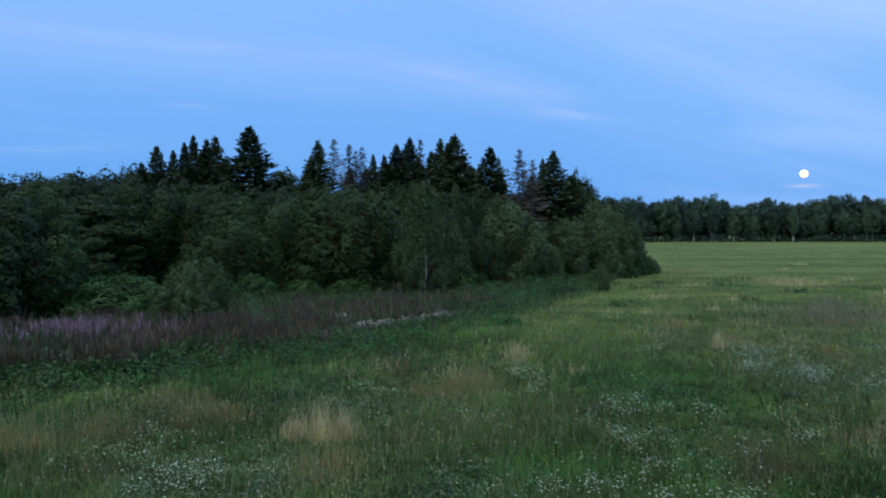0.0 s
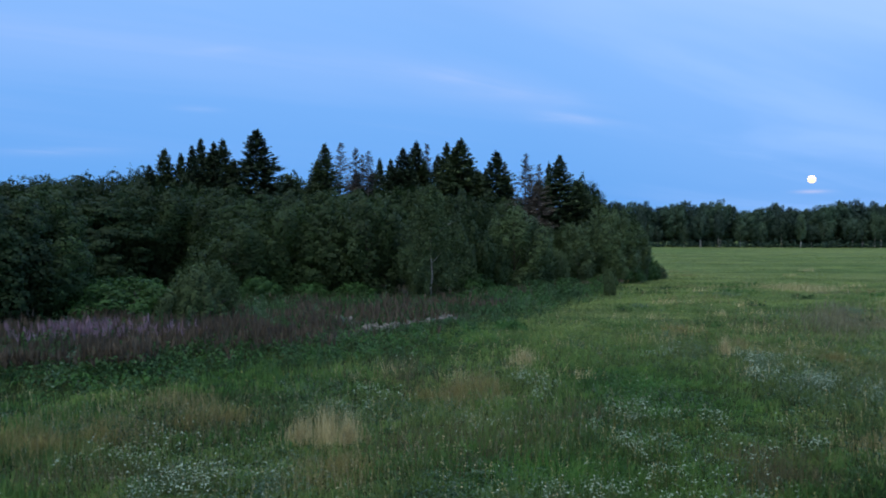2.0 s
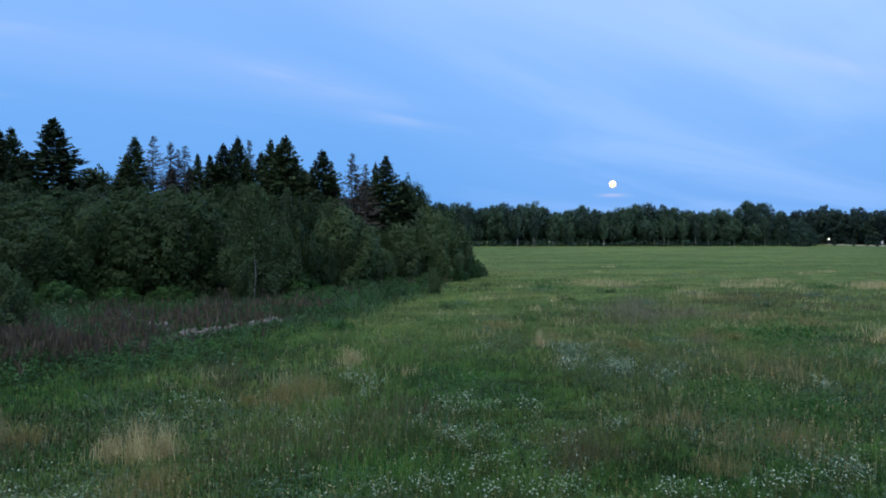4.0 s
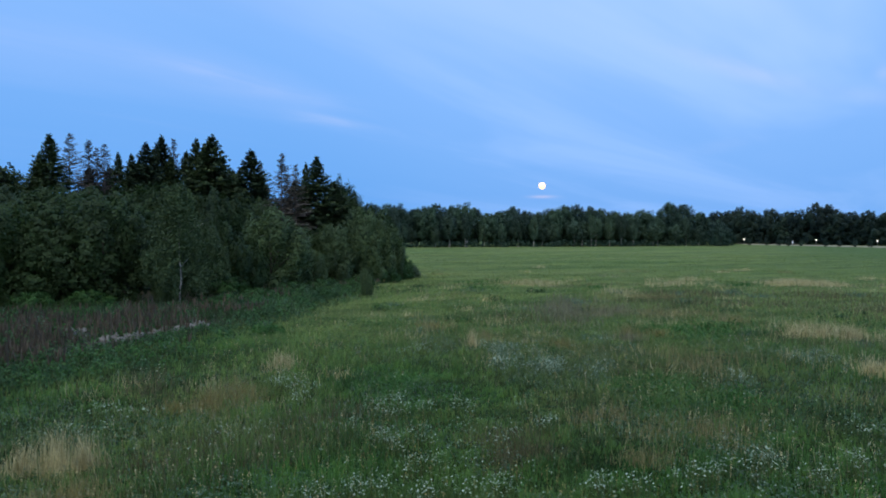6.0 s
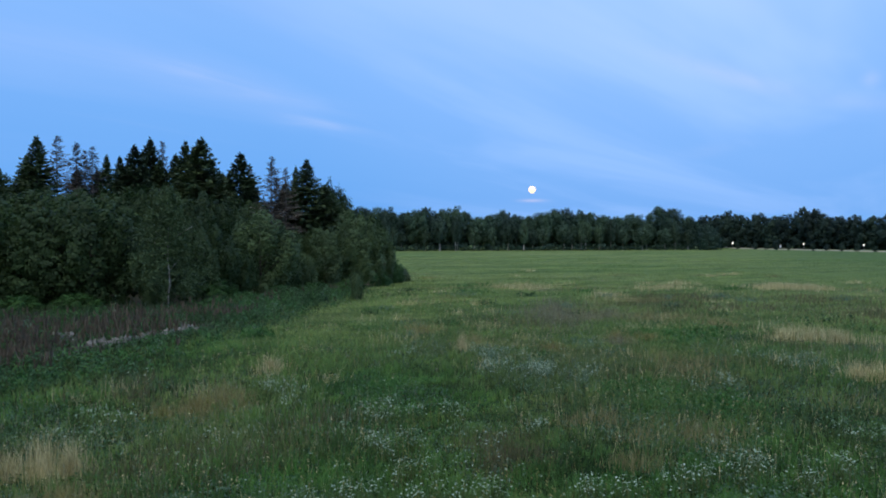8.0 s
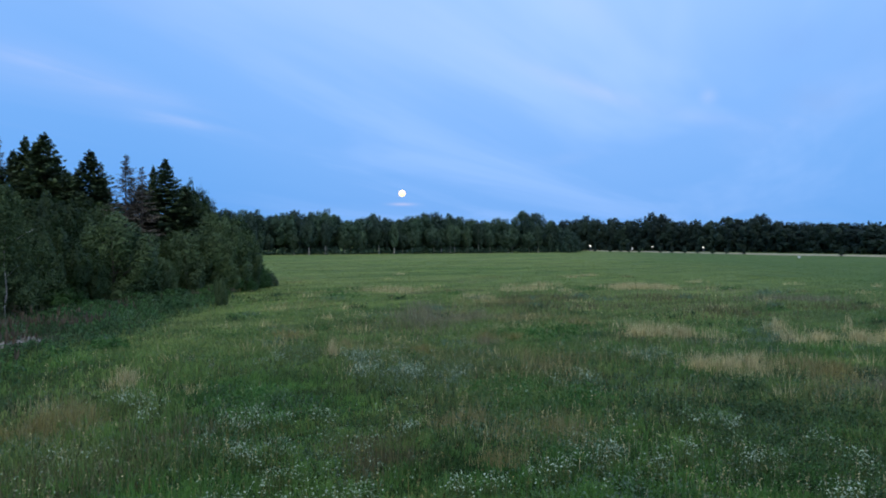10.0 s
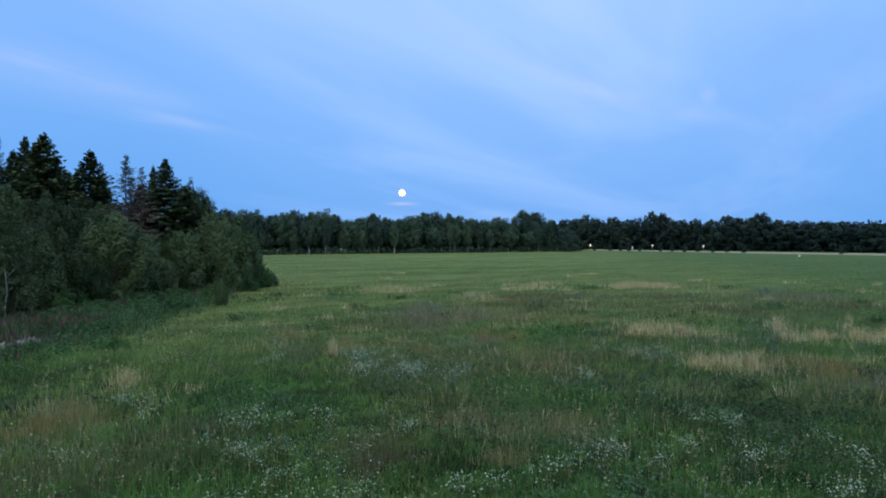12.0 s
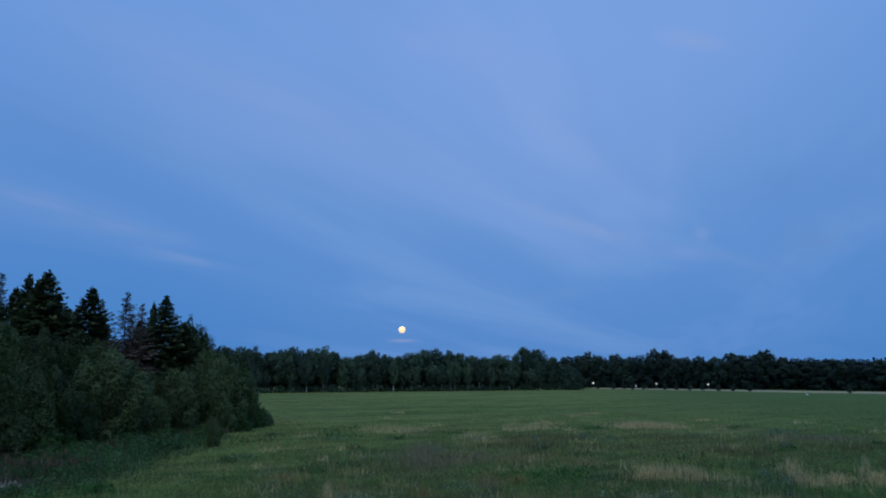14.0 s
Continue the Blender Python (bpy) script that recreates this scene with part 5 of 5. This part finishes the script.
# ---- herbs, fireweed and nettles before the copse ----
def herb_leaves(p, height, per, size, droop=0.5):
    k = len(p)
    cs, ns = [], []
    for i in range(per):
        u = (i + 0.6) / per
        a = rng.uniform(0, 6.283, k)
        reach = rng.uniform(0.04, 0.16, k) * (1.2 - 0.6 * u)
        cs.append(p + np.stack([np.cos(a) * reach, np.sin(a) * reach, height * u], 1))
        ns.append(unit(np.stack([np.cos(a) * droop, np.sin(a) * droop, np.ones(k)], 1) + rng.normal(0, 0.55, (k, 3))))
    return leaf_quads(np.concatenate(cs), np.concatenate(ns), size, 1.9)


def band(n, near, beyond, x0=-38, x1=21):
    x = rng.uniform(x0, x1, n)
    lo, hi = edge(near, x), np.minimum(edge(beyond, x), 75)
    y = lo + (hi - lo) * rng.uniform(0, 1, n)
    return x, y


def thickening(x, y):
    """Thin at the meadow's edge, closing up towards the copse."""
    return rng.uniform(0, 1, len(x)) < 0.25 + (y - edge(HERB_EDGE, x)) / (1.5 + np.maximum(y - 15, 0) / 5)


def herb_belt(name, n, seed, per, tall, size, mat, label, cut=0.0, droop=0.9):
    x, y = band(n // 5, HERB_EDGE, COPSE_EDGE)
    x, y = [np.repeat(q, 5) + rng.normal(0, 0.2, len(q) * 5) for q in (x, y)]
    lift = np.repeat(rng.uniform(0.4, 1.6, len(x) // 5), 5)
    k = (waves(x, y, 0.7, seed) > cut) & (y > edge(HERB_EDGE, x) - 0.7 + (0.5 + y / 60) * ragged(x) + rng.normal(0, 0.9 + y / 12, len(x))) & off_stones(x, y) & thickening(x, y)
    x, y, lift = x[k], y[k], lift[k]
    h = lift * tall * rng.uniform(0.6, 1.1, len(x)) * np.clip(0.34 + (y - edge(HERB_EDGE, x)) * 0.13, 0.3, 1.0)
    h *= 0.5 + 0.8 * waves(x, y, 1.5, seed + 3)
    h *= np.clip((edge(COPSE_EDGE, x) - y) / 9, 0.4, 1.0)
    h = np.minimum(h, stone_cap(x, y) * rng.uniform(0.7, 1.0, len(x)))
    v, f = herb_leaves(ground_points(x, y), h, per, size, droop)
    tagged(new(name, mesh_of(name, v, f, mat)), label, "herbs", kind="stuff")


herb_belt("tall_herbs", 17000, 8, 10, 0.7, 0.05, HERB, "dense dark green nettles and tall herbs", 0.22)
herb_belt("grey_green_herbs", 5000, 18, 9, 0.85, 0.045, YARROW, "grey-green tall herbs before the copse", 0.55)
herb_belt("bright_herbs", 13000, 28, 9, 0.7, 0.055, CLOVER, "bright green leafy herbs before the copse", 0.40)
x, y = band(34000, HERB_EDGE, COPSE_EDGE)
k = off_stones(x, y) & thickening(x, y)
x, y = x[k], y[k]
v, f = blade_tris(ground_points(x, y), np.minimum(rng.uniform(0.25, 0.75, len(x)) * np.clip(0.3 + (y - edge(HERB_EDGE, x)) * 0.09, 0.3, 1.0), stone_cap(x, y)), 0.012 + 0.0005 * y, np.abs(rng.normal(0.25, 0.15, len(x))))
tagged(new("rank_grass", mesh_of("rank_grass", v, f, STEM)), "rank green grass among the tall herbs", "grass", kind="stuff")


def low_herbs(name, n, seed, scale, cut, tall, size, mat, label, r1=45):
    x, y, r = scatter(n, 8, r1)
    keep = (y < edge(HERB_EDGE, x)) & (waves(x, y, scale, seed) > cut + rng.normal(0, 0.12, n))
    x, y = x[keep], y[keep]
    v, f = herb_leaves(ground_points(x, y), rng.uniform(0.4, 1.0, len(x)) * tall, 5, size)
    tagged(new(name, mesh_of(name, v, f, mat)), label, "herbs", kind="stuff")


low_herbs("meadow_herbs", 25000, 14, 0.9, 0.52, 0.24, 0.03, HERB, "patches of dark green leafy herbs in meadow")
low_herbs("clover_patches", 20000, 27, 1.1, 0.56, 0.18, 0.03, CLOVER, "fresh green clover patches in meadow")
low_herbs("yarrow_leaves", 30000, 21, 0.9, 0.58, 0.28, 0.026, YARROW, "grey-green feathery leaves among white flowers")


def patch_spots(n, r0, r1, per, spread):
    """Places in many small patches."""
    x, y, r = scatter(n, r0, r1)
    k = y < edge(HERB_EDGE, x) - 1.0
    x, y = x[k], y[k]
    big = np.repeat(spread * rng.uniform(0.35, 1.3, len(x)), per)
    x, y = np.repeat(x, per) + rng.normal(0, 1, len(x) * per) * big * 1.25, np.repeat(y, per) + rng.normal(0, 1, len(y) * per) * big
    k = y < edge(HERB_EDGE, x)
    return x[k], y[k]


def blade_patches(name, n, r0, r1, per, spread, tall, mat, label):
    x, y = patch_spots(n, r0, r1, per, spread)
    r = np.hypot(x, y)
    v, f = blade_one(ground_points(x, y), tall * rng.uniform(0.4, 1.15, len(x)), 0.003 + 0.0006 * r, rng.uniform(0, 0.8, len(x)))
    tagged(new(name, mesh_of(name, v, f, mat)), label, "grass", kind="stuff")


def herb_patches(name, n, r0, r1, per, spread, tall, size, mat, label):
    x, y = patch_spots(n, r0, r1, per, spread)
    far_ = np.tile(size * np.clip(np.hypot(x, y) / 40, 0.42, 1.3), 6)
    v, f = herb_leaves(ground_points(x, y), tall * rng.uniform(0.4, 1.1, len(x)), 6, far_, 1.0)
    tagged(new(name, mesh_of(name, v, f, mat)), label, "herbs", kind="stuff")


def herb_ovals(name, rows, tall, size, mat, label):
    q = oval(rows)
    far_ = np.tile(size * np.clip(np.hypot(q[:, 0], q[:, 1]) / 30, 0.4, 1.5), 6)
    v, f = herb_leaves(ground_points(q[:, 0], q[:, 1]), tall * rng.uniform(0.4, 1.1, len(q)), 6, far_, 1.0)
    tagged(new(name, mesh_of(name, v, f, mat)), label, "herbs", kind="stuff")


herb_ovals("grey_weed_drifts", [(x, y, a, b, n * 0.55) for x, y, a, b, n in GREY_PATCH], 0.36, 0.036, YARROW, "grey-green weeds in low drifts")
herb_ovals("dark_weed_drifts", [(x, y, a, b, n * 0.4) for x, y, a, b, n in DARK_PATCH], 0.36, 0.06, DOCK, "dark green weeds in low drifts")
herb_ovals("fresh_herb_drifts", FRESH_PATCH, 0.28, 0.055, CLOVER, "fresh green herbs in low drifts")
blade_patches("straw_patches", 150, 18, 90, 40, 0.45, 0.42, STRAW, "scattered patches of pale straw grass")
blade_patches("rusty_patches", 100, 14, 85, 90, 1.3, 0.28, TAN, "scattered patches of brown dry grass")
blade_patches("mauve_patches", 30, 18, 75, 90, 1.3, 0.32, MAUVE, "scattered patches of grey-mauve grass")
herb_patches("dark_weed_patches", 100, 12, 55, 40, 0.5, 0.34, 0.05, DOCK, "scattered clumps of dark green weeds")
herb_patches("grey_weed_patches", 80, 10, 60, 45, 0.5, 0.34, 0.04, YARROW, "scattered clumps of grey-green weeds")
herb_patches("fresh_patches", 60, 9, 70, 60, 0.8, 0.26, 0.05, CLOVER, "scattered patches of fresh green herbs")


def seed_heads(name, n, seed, scale, cut, tall, mat, label):
    x, y, r = scatter(n, 8, 60)
    keep = (y < edge(HERB_EDGE, x)) & (waves(x, y, scale, seed) > cut + rng.normal(0, 0.1, n))
    g = ground_points(x[keep], y[keep])
    k, r = len(g), r[keep]
    h = tall * rng.uniform(0.6, 1.2, k)
    v1, f1 = blade_one(g, h, 0.003 + 0.0003 * r, rng.uniform(0, 0.25, k))
    tips = v1.reshape(-1, 3, 3)[:, 2]
    c = np.concatenate([tips - np.array([0, 0, 0.02 + 0.035 * i]) + rng.normal(0, 0.012, tips.shape) for i in range(4)])
    v2, f2 = leaf_quads(c, unit(rng.normal(size=c.shape)), 0.012 + 0.0005 * np.tile(r, 4), 1.8)
    me = mesh_of(name, *join([(np.concatenate([v1.reshape(-1, 3, 3), v1.reshape(-1, 3, 3)[:, 2:]], 1).reshape(-1, 3), np.arange(4 * k).reshape(-1, 4)), (v2, f2)]), mat)
    tagged(new(name, me), label, "grass", kind="stuff")


seed_heads("brown_seed_heads", 5000, 41, 0.5, 0.58, 0.42, RUSTY, "brown seeding grass heads in patches")
seed_heads("straw_seed_heads", 4000, 55, 0.5, 0.60, 0.40, STRAW, "pale straw-coloured grass heads in patches")
seed_heads("mauve_seed_heads", 9000, 63, 0.45, 0.64, 0.38, MAUVE, "grey-mauve grass heads in patches")


def fireweed(name, n, x, y, tall, mat, label):
    k = off_stones(x, y)
    x, y = x[k], y[k]
    p = ground_points(x, y)
    h = tall * rng.uniform(0.7, 1.15, len(x)) * np.clip((edge(COPSE_EDGE, x) - y) / 6, 0.35, 1.0)
    v, f = herb_leaves(p, h * 0.7, 4, 0.06, 0.9)
    tagged(new(name + "_leaves", mesh_of(name + "_leaves", v, f, HERB)), "green leaves below " + label, "leaves", kind="stuff")
    k = len(x)
    pieces = []
    for turn in (0.0, 1.571):
        a = rng.uniform(0, 6.283, k) + turn
        s_ = np.stack([np.cos(a), np.sin(a), np.zeros(k)], 1) * rng.uniform(0.022, 0.042, k)[:, None]
        lean = rng.normal(0, 0.05, (k, 3)) * np.array([1, 1, 0])
        z_ = np.array([0, 0, 1.0]) * h[:, None]
        v = np.stack([p + z_ * 0.60, p + z_ * 0.74 + s_ + lean * 0.5, p + z_ * 1.02 + lean, p + z_ * 0.74 - s_ + lean * 0.5], 1).reshape(-1, 3)
        pieces.append((v, np.arange(4 * k).reshape(-1, 4)))
    cs = []
    for i in range(n):
        a = rng.uniform(0, 6.283, k)
        cs.append(p + np.stack([np.cos(a) * 0.05, np.sin(a) * 0.05, h * (0.62 + 0.3 * i / n)], 1))
    c = np.concatenate(cs)
    pieces.append(leaf_quads(c, unit(rng.normal(size=c.shape)), 0.04, 1.4))
    tagged(new(name, mesh_of(name, *join(pieces), mat)), label, "flowers", kind="stuff")


def clumped(x, y, s, seed, cut):
    k = waves(x, y, s, seed) > cut
    return x[k], y[k]


x, y = rng.normal(-11.9, 1.3, 900), rng.normal(23.6, 0.8, 900)
x, y = clumped(x, y, 1.6, 77, 0.45)
fireweed("fireweed_flowers", 6, x, y, 0.95, PINK, "lilac-pink fireweed spikes in bloom")
x, y = band(22000, FIREWEED_EDGE, COPSE_EDGE, -26, 5)
x, y = clumped(x, y, 0.8, 31, 0.42)
k = rng.uniform(0, 1, len(x)) < np.where(x > -2.5, 0.42, 0.62) * np.clip((37 - y) / 5, 0.06, 1)
x, y = x[k], y[k]
x2 = rng.uniform(3.5, 13.5, 800)
y2 = edge(COPSE_EDGE, x2) - np.abs(rng.normal(0, 2.2, len(x2))) - 0.3
x2, y2 = clumped(x2, y2, 0.7, 36, 0.35)
x3 = rng.uniform(-19, -8.4, 2400)
y3 = edge(FIREWEED_EDGE, x3) - 0.9 + np.abs(rng.normal(0.0, 1.5, len(x3)))
x3, y3 = clumped(x3, y3, 1.6, 39, 0.35)
x4, y4 = clumped(rng.normal(-7.2, 1.7, 1300), rng.normal(25.0, 1.7, 1300), 1.4, 44, 0.3)
fireweed("faded_fireweed", 3, np.concatenate([x, x2, x3, x4]), np.concatenate([y, y2, y3, y4]), 0.9, FADED, "faded reddish-brown fireweed spikes")
